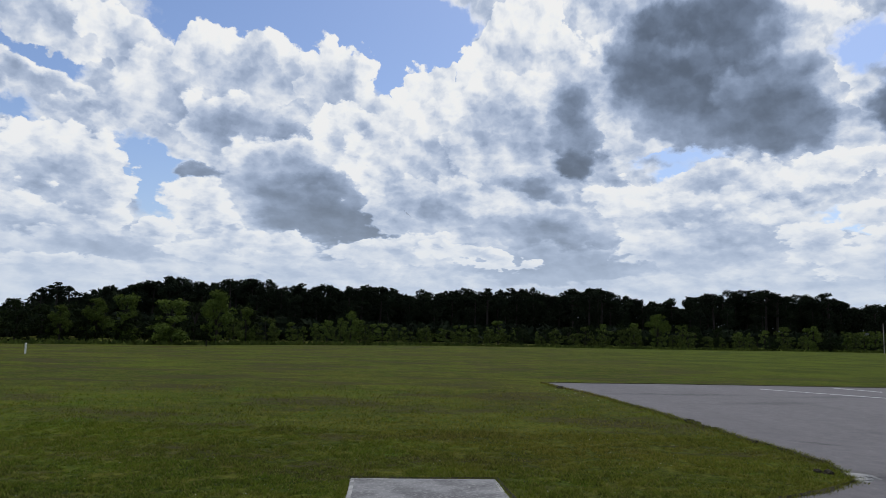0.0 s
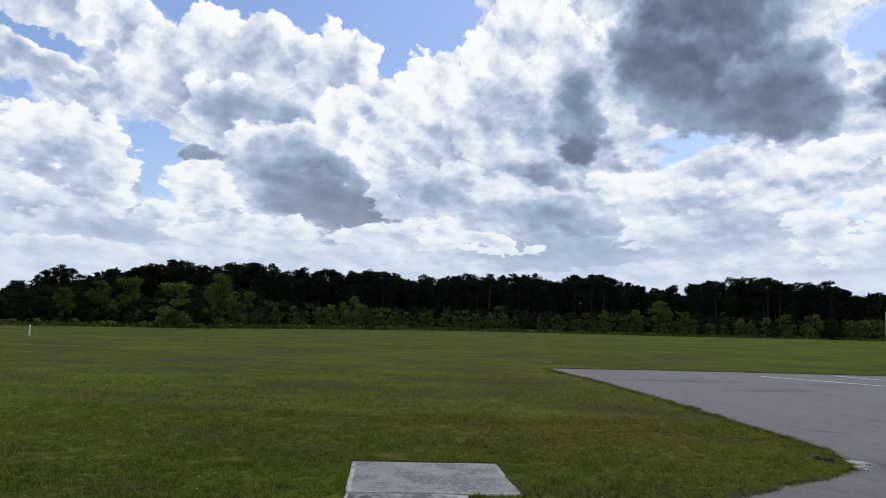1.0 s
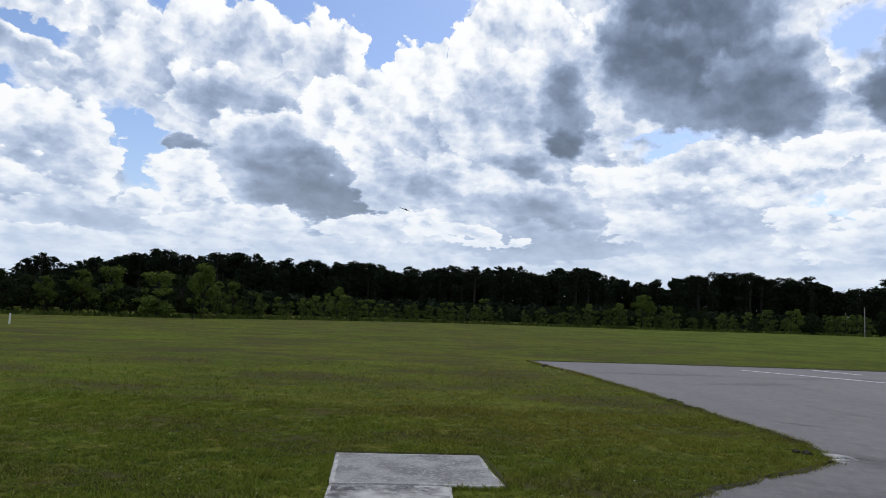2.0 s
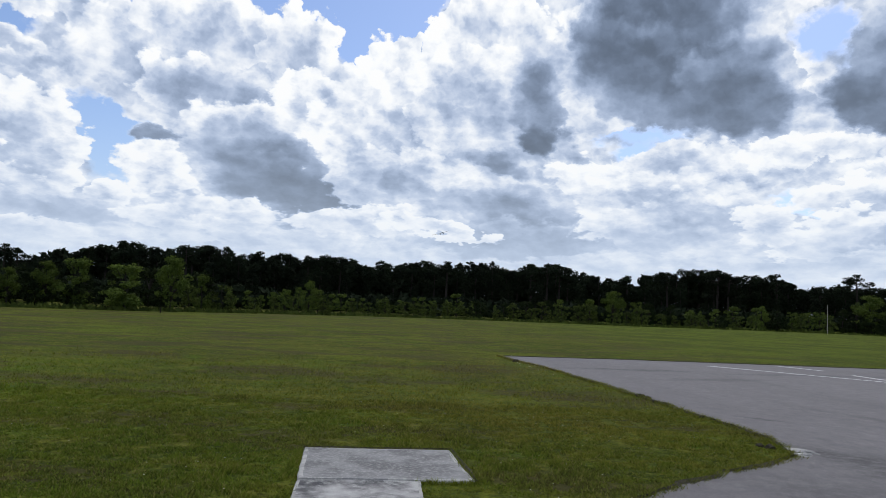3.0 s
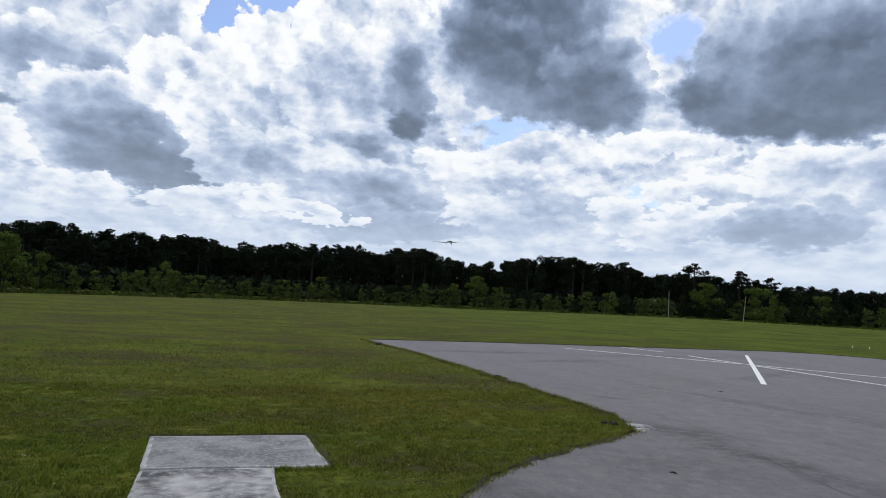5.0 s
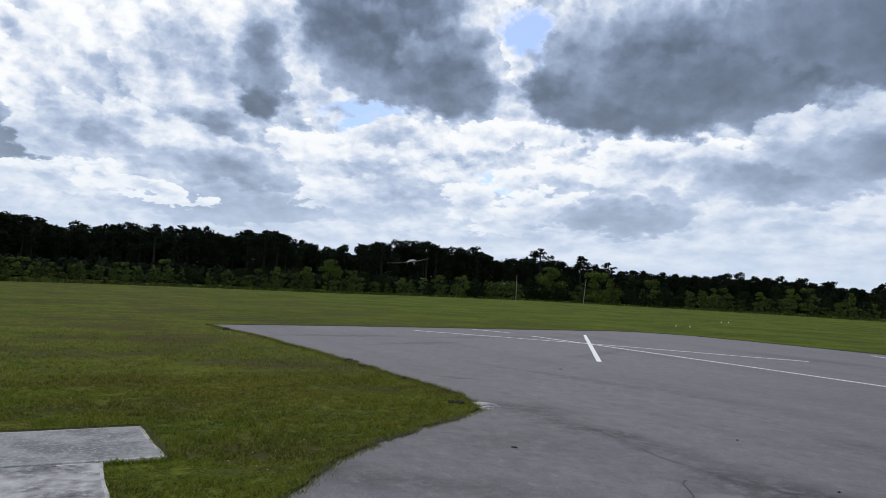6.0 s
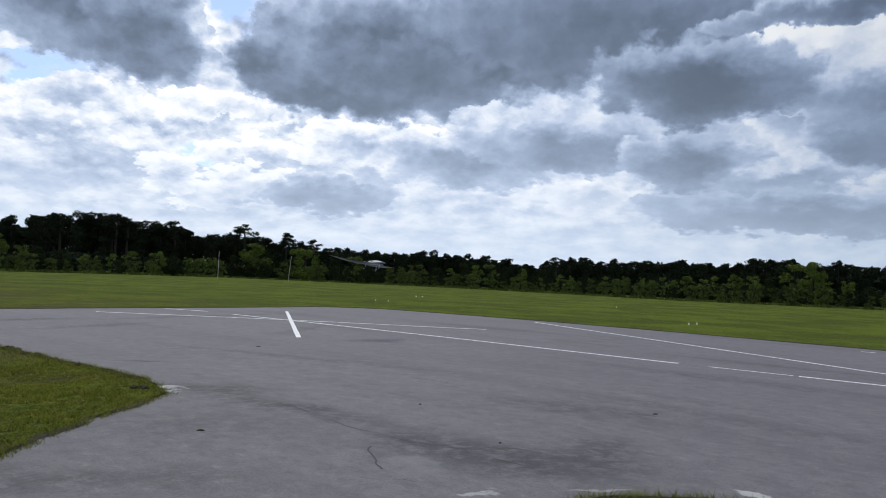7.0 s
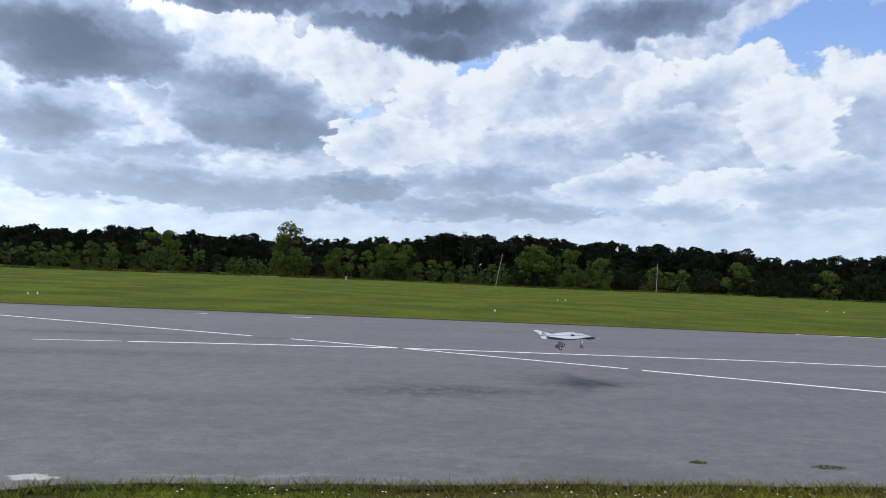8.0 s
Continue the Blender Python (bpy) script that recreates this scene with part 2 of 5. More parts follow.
cloud(112.3, 20.2, 7.6, 2.3, 11, 0.80, 0.6, 0.35)
cloud(81.3, 20.2, 16.9, 1.3, 3, 0.80, 0.8, 0.40)
thick, hides = deck["thick"], deck["hides"]
# low over the horizon the distance evens the clouds out
close = W.remap(height, 1.5, 9.0, 0.3, 1.0)
mottle = W.math("MULTIPLY", W.math("SUBTRACT", W.noise(heap_uv, 0.17, 4, 0.5), 0.5), close)
lively = W.math("MULTIPLY", close, W.math("MULTIPLY", W.remap(thick, 0.0, 1.0, 1.0, 0.4, False), W.remap(bearing, 26.0, 62.0, 1.0, 0.5)))
thick = W.math("MULTIPLY_ADD", W.math("MULTIPLY", lit, lively), -0.3, thick)
thick = W.math("MULTIPLY_ADD", mottle, W.remap(bearing, 26.0, 62.0, 0.4, 0.26), thick)
thick = W.math("MULTIPLY_ADD", W.math("MULTIPLY", heap, lively), 0.06, thick)
cover = W.ramp(W.math("ADD", thick, 0.0, clamp=True), [(0.0, (1.02, 1.03, 1.04)), (0.14, (0.88, 0.915, 0.965)), (0.33, (0.47, 0.57, 0.765)), (0.56, (0.26, 0.335, 0.48)), (0.8, (0.145, 0.19, 0.275)), (1.0, (0.095, 0.125, 0.178))], "B_SPLINE")
cover = W.mix(away, cover, W.vec("MULTIPLY", cover, (0.595, 0.625, 0.675)))
nishita = wt.nodes.new("ShaderNodeTexSky")
nishita.sky_type, nishita.sun_disc = "NISHITA", False
nishita.sun_elevation, nishita.sun_rotation = sh, sb
clear = W.vec("MULTIPLY", nishita.outputs[0], (0.105, 0.115, 0.138))
cover = W.mix(hides, clear, cover)
haze = W.math("MULTIPLY", W.math("POWER", 2.718, W.math("MULTIPLY", W.math("ABSOLUTE", height), -0.17)), 0.82)
cover = W.mix(haze, cover, W.mix(away, (0.62, 0.73, 0.88), (0.48, 0.595, 0.725)))
background = wt.nodes.new("ShaderNodeBackground")
W.put(background.inputs[0], cover)
background.inputs[1].default_value = 1.0
W.put(wt.nodes.new("ShaderNodeOutputWorld").inputs[0], background.outputs[0])

# ---- materials ----
def material(name, base, rough=0.8, metal=0.0, grain=None, bump=0.0, bump_scale=40.0, island=0.0, thin=0.0, spec=0.3):
    """A surface with colour variation: grain = (second colour, scale, third colour, scale)."""
    m = bpy.data.materials.new(name)
    m.use_nodes = True
    t = Tree(m.node_tree)
    b = m.node_tree.nodes["Principled BSDF"]
    b.inputs["Roughness"].default_value, b.inputs["Metallic"].default_value = rough, metal
    b.inputs["Specular IOR Level"].default_value = spec
    where = m.node_tree.nodes.new("ShaderNodeTexCoord").outputs["Object"]
    colour = (*base, 1)
    if grain:
        c2, s2, c3, s3 = grain
        colour = t.mix(t.remap(t.noise(where, s2, 5, 0.6), 0.35, 0.65), base, c2)
        colour = t.mix(t.remap(t.noise(where, s3, 4, 0.65), 0.45, 0.75, 0.0, 0.7), colour, c3)
    if island:
        geo = m.node_tree.nodes.new("ShaderNodeNewGeometry")
        info = m.node_tree.nodes.new("ShaderNodeObjectInfo")
        k = t.math("ADD", t.math("MULTIPLY", geo.outputs["Random Per Island"], island), t.math("MULTIPLY", info.outputs["Random"], island * 0.8))
        k = t.math("ADD", k, 1.0 - island * 0.9)
        colour = t.mix(1.0, colour, t.join(k, k, k), "MULTIPLY")
    t.put(b.inputs["Base Color"], colour)
    if bump:
        n = m.node_tree.nodes.new("ShaderNodeBump")
        n.inputs["Strength"].default_value, n.inputs["Distance"].default_value = bump, 0.02
        t.put(n.inputs["Height"], t.noise(where, bump_scale, 6, 0.65))
        t.put(b.inputs["Normal"], n.outputs[0])
    if thin:
        tr = m.node_tree.nodes.new("ShaderNodeBsdfTranslucent")
        t.put(tr.inputs[0], colour)
        mx = m.node_tree.nodes.new("ShaderNodeMixShader")
        mx.inputs[0].default_value = thin
        t.put(mx.inputs[1], b.outputs[0])
        t.put(mx.inputs[2], tr.outputs[0])
        t.put(m.node_tree.nodes["Material Output"].inputs[0], mx.outputs[0])
    return m


def glow(name, colour, strength):
    m = material(name, colour)
    b = m.node_tree.nodes["Principled BSDF"]
    b.inputs["Emission Color"].default_value, b.inputs["Emission Strength"].default_value = (*colour, 1), strength
    return m


def turf_material(name, blades=False):
    """Mown grass: broad patches, mower streaks, bare and clover spots."""
    m = bpy.data.materials.new(name)
    m.use_nodes = True
    t = Tree(m.node_tree)
    b = m.node_tree.nodes["Principled BSDF"]
    b.inputs["Roughness"].default_value, b.inputs["Specular IOR Level"].default_value = 0.9, 0.02
    geo = m.node_tree.nodes.new("ShaderNodeNewGeometry")
    at = t.vec("MULTIPLY", geo.outputs["Position"], (1.0, 1.0, 0.0))
    field = t.remap(t.noise(t.vec("MULTIPLY", at, (0.6, 1.0, 1.0)), 0.07, 5, 0.6), 0.4, 0.62)
    broad = t.remap(t.noise(at, 0.22, 5, 0.6), 0.4, 0.6)
    streak = t.remap(t.noise(t.vec("MULTIPLY", at, (0.35, 1.0, 1.0)), 0.8, 8, 0.72), 0.42, 0.6)
    spots = t.remap(t.noise(at, 1.6, 8, 0.72), 0.46, 0.64)
    bare = t.remap(t.noise(t.vec("MULTIPLY", at, (0.5, 1.0, 1.0)), 0.42, 9, 0.7), 0.48, 0.6)
    lush = t.remap(t.noise(at, 0.7, 6, 0.65), 0.55, 0.66)
    sides = m.node_tree.nodes.new("ShaderNodeSeparateXYZ")
    t.put(sides.inputs[0], at)
    worn = t.remap(sides.outputs[0], 6.0, 24.0, 1.0, 0.12)
    colour = t.mix(broad, (0.05, 0.075, 0.012), (0.1, 0.14, 0.014))
    colour = t.mix(t.math("MULTIPLY", field, t.math("MULTIPLY", worn, 0.6)), colour, (0.115, 0.118, 0.02))
    colour = t.mix(t.math("MULTIPLY", streak, t.math("MULTIPLY", worn, 0.6)), colour, (0.036, 0.048, 0.011))
    colour = t.mix(t.math("MULTIPLY", spots, t.math("MULTIPLY_ADD", worn, 0.35, 0.2)), colour, (0.18, 0.16, 0.03))
    colour = t.mix(t.math("MULTIPLY", lush, 0.65), colour, (0.075, 0.135, 0.012))
    fleck = t.noise(at, 9.0, 7, 0.72)
    colour = t.mix(t.remap(fleck, 0.5, 0.62, 0.0, 0.55), colour, (0.165, 0.17, 0.028))
    colour = t.mix(t.remap(fleck, 0.38, 0.5, 0.75, 0.0), colour, (0.026, 0.034, 0.008))
    colour = t.mix(t.math("MULTIPLY", bare, t.math("MULTIPLY", worn, 0.75)), colour, (0.066, 0.052, 0.028))
    if blades:
        r = geo.outputs["Random Per Island"]
        ripe = t.mix(field, (0.2, 0.27, 0.035), (0.34, 0.3, 0.055))
        colour = t.mix(t.remap(r, 0.1, 0.8, 0.05, 0.64, False), colour, ripe)
        dry = t.remap(r, 0.78, 0.9)
        colour = t.mix(t.math("MULTIPLY", dry, 0.6), colour, (0.25, 0.21, 0.08))
        tr = m.node_tree.nodes.new("ShaderNodeBsdfTranslucent")
        t.put(tr.inputs[0], colour)
        mx = m.node_tree.nodes.new("ShaderNodeMixShader")
        mx.inputs[0].default_value = 0.38
        t.put(mx.inputs[1], b.outputs[0])
        t.put(mx.inputs[2], tr.outputs[0])
        t.put(m.node_tree.nodes["Material Output"].inputs[0], mx.outputs[0])
    else:
        colour = t.mix(t.remap(t.noise(at, 26.0, 4, 0.7), 0.46, 0.62, 0.0, 0.6), colour, (0.024, 0.03, 0.007))
        n = m.node_tree.nodes.new("ShaderNodeBump")
        n.inputs["Strength"].default_value, n.inputs["Distance"].default_value = 0.9, 0.05
        t.put(n.inputs["Height"], t.math("ADD", fleck, t.noise(at, 3.0, 5, 0.6)))
        t.put(b.inputs["Normal"], n.outputs[0])
    t.put(b.inputs["Base Color"], colour)
    return m


def asphalt_material():
    """Worn grey asphalt: aggregate, streaks along the runway, oil and tyre stains, one painted shadow."""
    m = bpy.data.materials.new("asphalt")
    m.use_nodes = True
    t = Tree(m.node_tree)
    b = m.node_tree.nodes["Principled BSDF"]
    b.inputs["Roughness"].default_value, b.inputs["Specular IOR Level"].default_value = 0.75, 0.35
    at = m.node_tree.nodes.new("ShaderNodeTexCoord").outputs["Object"]
    wob = t.vec("ADD", at, t.scale(t.vec("SUBTRACT", t.noise(at, 1.3, 5, 0.6, out="Color"), (0.5, 0.5, 0.5)), 1.1))
    streak = t.remap(t.noise(t.vec("MULTIPLY", at, (1.0, 0.12, 1.0)), 0.8, 6, 0.6), 0.3, 0.7)
    cloudy = t.remap(t.noise(at, 0.45, 5, 0.6), 0.3, 0.7)
    grit = t.noise(at, 55.0, 4, 0.75)
    patchy = t.remap(t.noise(at, 2.6, 9, 0.72), 0.34, 0.66)
    broken = t.remap(t.noise(at, 4.2, 9, 0.8), 0.38, 0.58, 0.1, 1.0)
    colour = t.mix(streak, (0.116, 0.106, 0.116), (0.172, 0.159, 0.17))
    colour = t.mix(t.math("MULTIPLY", cloudy, 0.5), colour, (0.178, 0.167, 0.177))
    colour = t.mix(t.math("MULTIPLY", patchy, 0.55), colour, (0.092, 0.09, 0.102))
    colour = t.mix(t.remap(grit, 0.38, 0.66, 0.0, 0.55), colour, (0.058, 0.056, 0.066))
    worn = t.noise(t.vec("MULTIPLY", at, (1.0, 0.55, 1.0)), 7.0, 8, 0.75)
    colour = t.mix(t.remap(worn, 0.5, 0.62, 0.0, 0.45), colour, (0.075, 0.071, 0.078))
    colour = t.mix(t.remap(worn, 0.34, 0.44, 0.4, 0.0), colour, (0.22, 0.21, 0.215))
    ring = t.remap(t.noise(t.vec("MULTIPLY", wob, (1.0, 0.3, 1.0)), 0.5, 4, 0.55), 0.6, 0.66)
    colour = t.mix(t.math("MULTIPLY", ring, 0.4), colour, (0.07, 0.07, 0.075))
    # stains: centre, turn, radii, strength; the second is the aircraft's cast shadow, painted in
    for x, y, turn, rx, ry, k in ((10.4, -1.6, 2, 0.5, 1.9, 0.36), (11.4, -4.0, 3, 0.4, 1.0, 0.3), (5.5, 6.9, 8, 0.3, 1.8, 0.42), (5.4, 4.5, -8, 0.6, 1.0, 0.75), (5.6, 3.7, -12, 0.55, 0.8, 0.75), (6.3, 3.3, 30, 0.9, 0.7, 0.3), (5.5, 8.4, 40, 0.5, 0.9, 0.35),
                                   (6.8, 20.6, -82, 0.35, 2.6, 0.34), (8.3, 18.4, -70, 0.3, 2.2, 0.25), (13.0, 21.3, -78, 0.35, 4.5, 0.25), (19.5, 14.5, 8, 0.5, 3.5, 0.22), (12.8, 16.0, -60, 0.25, 3.0, 0.2), (13.5, 5.0, 5, 0.5, 4.0, 0.18), (5.9, 11.6, 60, 0.12, 0.45, 0.4),
                                   (8.5, 11.0, 20, 0.25, 4.0, 0.16), (8.4, 4.6, 10, 0.5, 1.6, 0.22), (9.4, 3.4, -3, 0.3, 3.5, 0.16), (17.0, 4.6, 3, 0.3, 3.0, 0.22), (2.4, 5.6, 45, 0.3, 1.6, 0.25), (4.1, 6.7, 52, 0.7, 1.5, 0.16)):
        d = t.vec("LENGTH", t.place(t.vec("MULTIPLY", wob, (1, 1, 0)), (x + 0.02, y, 0), turn, (rx * 1.5, ry * 1.3, 1)))
        colour = t.mix(t.math("MULTIPLY", broken, t.remap(d, 0.1, 1.0, min(0.95, k * 2.9), 0.0)), colour, (0.035, 0.035, 0.04))
    for x, y, turn, rx, ry, k in ((6.12, 1.85, 20, 0.08, 0.28, 0.8), (4.75, 4.2, 10, 0.22, 0.35, 0.1), (4.6, 3.33, 60, 0.06, 0.22, 0.6), (5.25, 2.68, 50, 0.04, 0.25, 0.4), (6.3, 0.4, 2, 0.05, 0.9, 0.15)):
        d = t.vec("LENGTH", t.place(t.vec("MULTIPLY", wob, (1, 1, 0)), (x, y, 0), turn, (rx * 1.5, ry * 1.3, 1)))
        d = t.math("ADD", d, t.math("MULTIPLY", t.math("SUBTRACT", t.noise(at, 9.0, 5, 0.7), 0.5), 0.9))
        colour = t.mix(t.remap(d, 0.35, 0.8, k, 0.0), colour, (0.42, 0.42, 0.41))
    t.put(b.inputs["Base Color"], colour)
    n = m.node_tree.nodes.new("ShaderNodeBump")
    n.inputs["Strength"].default_value, n.inputs["Distance"].default_value = 0.5, 0.006
    t.put(n.inputs["Height"], grit)
    t.put(b.inputs["Normal"], n.outputs[0])
    return m


M_TURF, M_BLADE, M_ASPHALT = turf_material("turf"), turf_material("grass_blade", True), asphalt_material()
M_SOIL = material("soil", (0.028, 0.024, 0.016), 0.95, grain=((0.05, 0.042, 0.026), 9.0, (0.02, 0.024, 0.01), 30.0), bump=0.8, bump_scale=60)
M_CONCRETE = material("concrete", (0.25, 0.25, 0.255), 0.85, grain=((0.13, 0.128, 0.135), 2.2, (0.42, 0.41, 0.4), 26.0), bump=0.5, bump_scale=45)
M_PALE = material("pale_concrete", (0.44, 0.43, 0.42), 0.85, grain=((0.2, 0.2, 0.2), 3.0, (0.55, 0.54, 0.52), 17.0), bump=0.5, bump_scale=45)
M_SCUFFED = material("scuffed_concrete", (0.4, 0.39, 0.39), 0.85, grain=((0.06, 0.06, 0.066), 1.9, (0.5, 0.5, 0.49), 11.0), bump=0.6, bump_scale=40)
M_PAINT = material("line_paint", (0.8, 0.8, 0.8), 0.6, grain=((0.76, 0.76, 0.76), 2.0, (0.66, 0.66, 0.67), 24.0))
M_CRACK = material("crack_tar", (0.045, 0.045, 0.05), 0.8)
M_WHITE = material("white_plastic", (0.8, 0.8, 0.78), 0.5, grain=((0.7, 0.7, 0.66), 4.0, (0.6, 0.6, 0.55), 20.0))
M_POLE = material("weathered_pole", (0.3, 0.285, 0.26), 0.85, grain=((0.3, 0.28, 0.25), 3.0, (0.5, 0.48, 0.45), 14.0))
M_BARK = material("bark", (0.02, 0.017, 0.014), 0.95, grain=((0.018, 0.015, 0.012), 3.0, (0.03, 0.026, 0.021), 12.0), bump=0.6, bump_scale=12)
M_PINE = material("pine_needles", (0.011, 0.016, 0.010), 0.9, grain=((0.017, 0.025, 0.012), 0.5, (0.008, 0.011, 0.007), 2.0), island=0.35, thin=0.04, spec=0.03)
M_LEAF = material("broad_leaves", (0.055, 0.083, 0.017), 0.8, grain=((0.1, 0.135, 0.025), 0.6, (0.022, 0.036, 0.009), 1.8), island=0.5, thin=0.12, spec=0.06)
M_BUSH = material("bush_leaves", (0.042, 0.06, 0.016), 0.85, grain=((0.085, 0.108, 0.024), 0.8, (0.011, 0.017, 0.006), 2.2), island=0.5, thin=0.08, spec=0.04)
# darker copy of the leaf colours, with the shade put into the colour
M_SHADY = material("shaded_leaves", (0.012, 0.019, 0.008), 0.85, grain=((0.022, 0.032, 0.01), 0.8, (0.007, 0.011, 0.005), 2.2), island=0.5, thin=0.05, spec=0.04)
M_STRAW = material("dry_straw", (0.22, 0.19, 0.12), 0.9, grain=((0.15, 0.13, 0.08), 1.0, (0.1, 0.11, 0.04), 4.0), island=0.4)
M_PETAL = material("petals", (0.5, 0.49, 0.4), 0.7, grain=((0.6, 0.6, 0.5), 20.0, (0.4, 0.4, 0.25), 60.0))
M_SKIN = material("airframe_white", (0.46, 0.49, 0.51), 0.35, grain=((0.41, 0.45, 0.48), 5.0, (0.38, 0.42, 0.45), 22.0), spec=0.5)
M_BLUE = material("airframe_blue", (0.03, 0.048, 0.1), 0.35, spec=0.5)
M_DARK = material("airframe_dark", (0.018, 0.02, 0.026), 0.4, spec=0.5)
M_RUBBER = material("rubber", (0.016, 0.016, 0.017), 0.85)
M_METAL = material("landing_gear_metal", (0.55, 0.55, 0.57), 0.35, 0.9)
M_LAMP = glow("landing_light", (1.0, 0.97, 0.9), 0.6)


# ---- shape helpers ----
def part(name, bm, mat, parent=None, label="", smooth=False):
    """Links a bmesh as one mesh object, under a thing where one is given."""
    me = bpy.data.meshes.new(name)
    bm.to_mesh(me)
    bm.free()
    for m in mat if isinstance(mat, (list, tuple)) else (mat,):
        me.materials.append(m)
    if smooth:
        me.polygons.foreach_set("use_smooth", [True] * len(me.polygons))
    ob = new(name, me)
    ob.parent = parent
    if label:
        tagged(ob, label)
    return ob


def raw(name, verts, faces, mat, parent=None, label=""):
    me = bpy.data.meshes.new(name)
    me.from_pydata(verts if isinstance(verts, list) else verts.tolist(), [], faces if isinstance(faces, list) else faces.tolist())
    me.materials.append(mat)
    ob = new(name, me)
    ob.parent = parent
    if label:
        tagged(ob, label)
    return ob


def tube(bm, pts, radii, sides=8):
    """A round bar along pts, with a radius at each of them and closed ends."""
    pts = [Vector(p) for p in pts]
    rings = []
    for i, p in enumerate(pts):
        d = (pts[min(i + 1, len(pts) - 1)] - pts[max(i - 1, 0)]).normalized()
        a = d.cross(Vector((0, 1, 0.01)) if abs(d.y) < 0.9 else Vector((1, 0, 0))).normalized()
        c = d.cross(a)
        rings.append([bm.verts.new(p + (a * math.cos(k * math.tau / sides) + c * math.sin(k * math.tau / sides)) * radii[i]) for k in range(sides)])
    for r, s in zip(rings, rings[1:]):
        for k in range(sides):
            bm.faces.new((r[k], r[(k + 1) % sides], s[(k + 1) % sides], s[k]))
    bm.faces.new(rings[0][::-1])
    bm.faces.new(rings[-1])
    return bm


def inside(xs, ys, poly):
    """Which of the places lie inside the outline."""
    hit = np.zeros(len(xs), bool)
    for (x0, y0), (x1, y1) in zip(poly, poly[1:] + poly[:1]):
        if y0 != y1:
            hit ^= ((y0 > ys) != (y1 > ys)) & (xs < (x1 - x0) * (ys - y0) / (y1 - y0) + x0)
    return hit


def rough_line(pts, step, amp, seed):
    """The line through pts in short steps, worn by noise."""
    out = []
    for (x0, y0), (x1, y1) in zip(pts, pts[1:]):
        n = max(1, int(math.hypot(x1 - x0, y1 - y0) / step))
        for i in range(n):
            x, y = x0 + (x1 - x0) * i / n, y0 + (y1 - y0) * i / n
            out.append((x + amp * noise.noise((x * 1.7, y * 1.7, seed)) + amp * 0.5 * noise.noise((x * 6, y * 6, seed)),
                        y + amp * noise.noise((x * 1.7, y * 1.7, seed + 9)) + amp * 0.5 * noise.noise((x * 6, y * 6, seed + 5))))
    return out + [pts[-1]]


# ---- ground and runway ----
bm = bmesh.new()
R = [0, 4, 8, 14, 24, 45, 80, 140, 300, 800, 2400]
rings = [[bm.verts.new((r * math.sin(k * math.tau / 48), r * math.cos(k * math.tau / 48), 0)) for k in range(48)] if r else [bm.verts.new((0, 0, 0))] for r in R]
for a, b in zip(rings, rings[1:]):
    for k in range(48):
        bm.faces.new((a[k], b[k], b[(k + 1) % 48], a[(k + 1) % 48]) if len(a) > 1 else (a[0], b[k], b[(k + 1) % 48]))
bmesh.ops.recalc_face_normals(bm, faces=bm.faces)
if next(iter(bm.faces)).normal.z < 0:
    bmesh.ops.reverse_faces(bm, faces=bm.faces)
tagged(part("ground", bm, M_TURF), "patchy mown green grass of a flat airfield", "grass", kind="structure")

LEFT_EDGE = [(3.4, 24.2), (3.66, 22.3), (4.2, 19.85), (4.54, 16.7), (4.78, 14.04), (4.9, 12.34), (5.02, 10.85), (5.07, 9.7), (4.98, 8.95), (4.75, 8.4), (4.14, 7.91), (3.5, 7.45), (2.95, 7.0),
             (2.45, 6.55), (2.05, 6.08), (1.78, 5.72), (1.5, 5.35), (0.2, 4.0), (-1.6, 2.6), (-5.0, 0.5)]
NEAR_EDGE = [(-1.5, -3.0), (1.6, 0.6), (3.2, 2.2), (4.2, 2.78), (4.95, 2.7), (5.4, 2.42), (5.76, 2.05), (5.93, 1.5), (5.96, 1.0), (5.96, 0.0), (6.02, -2.0), (6.0, -5.0), (6.0, -14.0), (6.0, -70.0)]
FAR_EDGE = [(24.3, -70.0), (24.5, -18.5), (25.2, -10.0), (25.5, -4.0), (25.75, 0.5), (25.9, 5.5), (26.0, 10.7), (25.7, 16.6), (25.0, 21.5), (24.3, 24.4), (23.2, 25.7), (21.5, 26.3), (16.5, 25.7), (11.5, 25.4), (7.5, 24.95), (3.4, 24.2)]
left_line, near_line, far_line = rough_line(LEFT_EDGE, 0.12, 0.07, 1.0), rough_line(NEAR_EDGE, 0.12, 0.05, 2.0), rough_line(FAR_EDGE, 0.25, 0.06, 3.0)
ASPHALT_OUTLINE = left_line + near_line + far_line[:-1]
bm = bmesh.new()
top = [bm.verts.new((x, y, 0.012)) for x, y in ASPHALT_OUTLINE]
low = [bm.verts.new((x, y, -0.05)) for x, y in ASPHALT_OUTLINE]
rim = [bm.edges.new((top[i - 1], top[i])) for i in range(len(top))]
for i in range(len(top)):
    j = (i + 1) % len(top)
    bm.faces.new((top[i], low[i], low[j], top[j]))
bmesh.ops.triangle_fill(bm, use_beauty=True, use_dissolve=False, edges=rim, normal=(0, 0, 1))
for f in bm.faces:
    f.normal_update()
    if abs(f.normal.z) > 0.9 and f.normal.z < 0:
        f.normal_flip()
runway = tagged(part("runway", bm, M_ASPHALT), "worn grey asphalt runway and driveway with stains and a painted shadow", "runway", kind="structure")


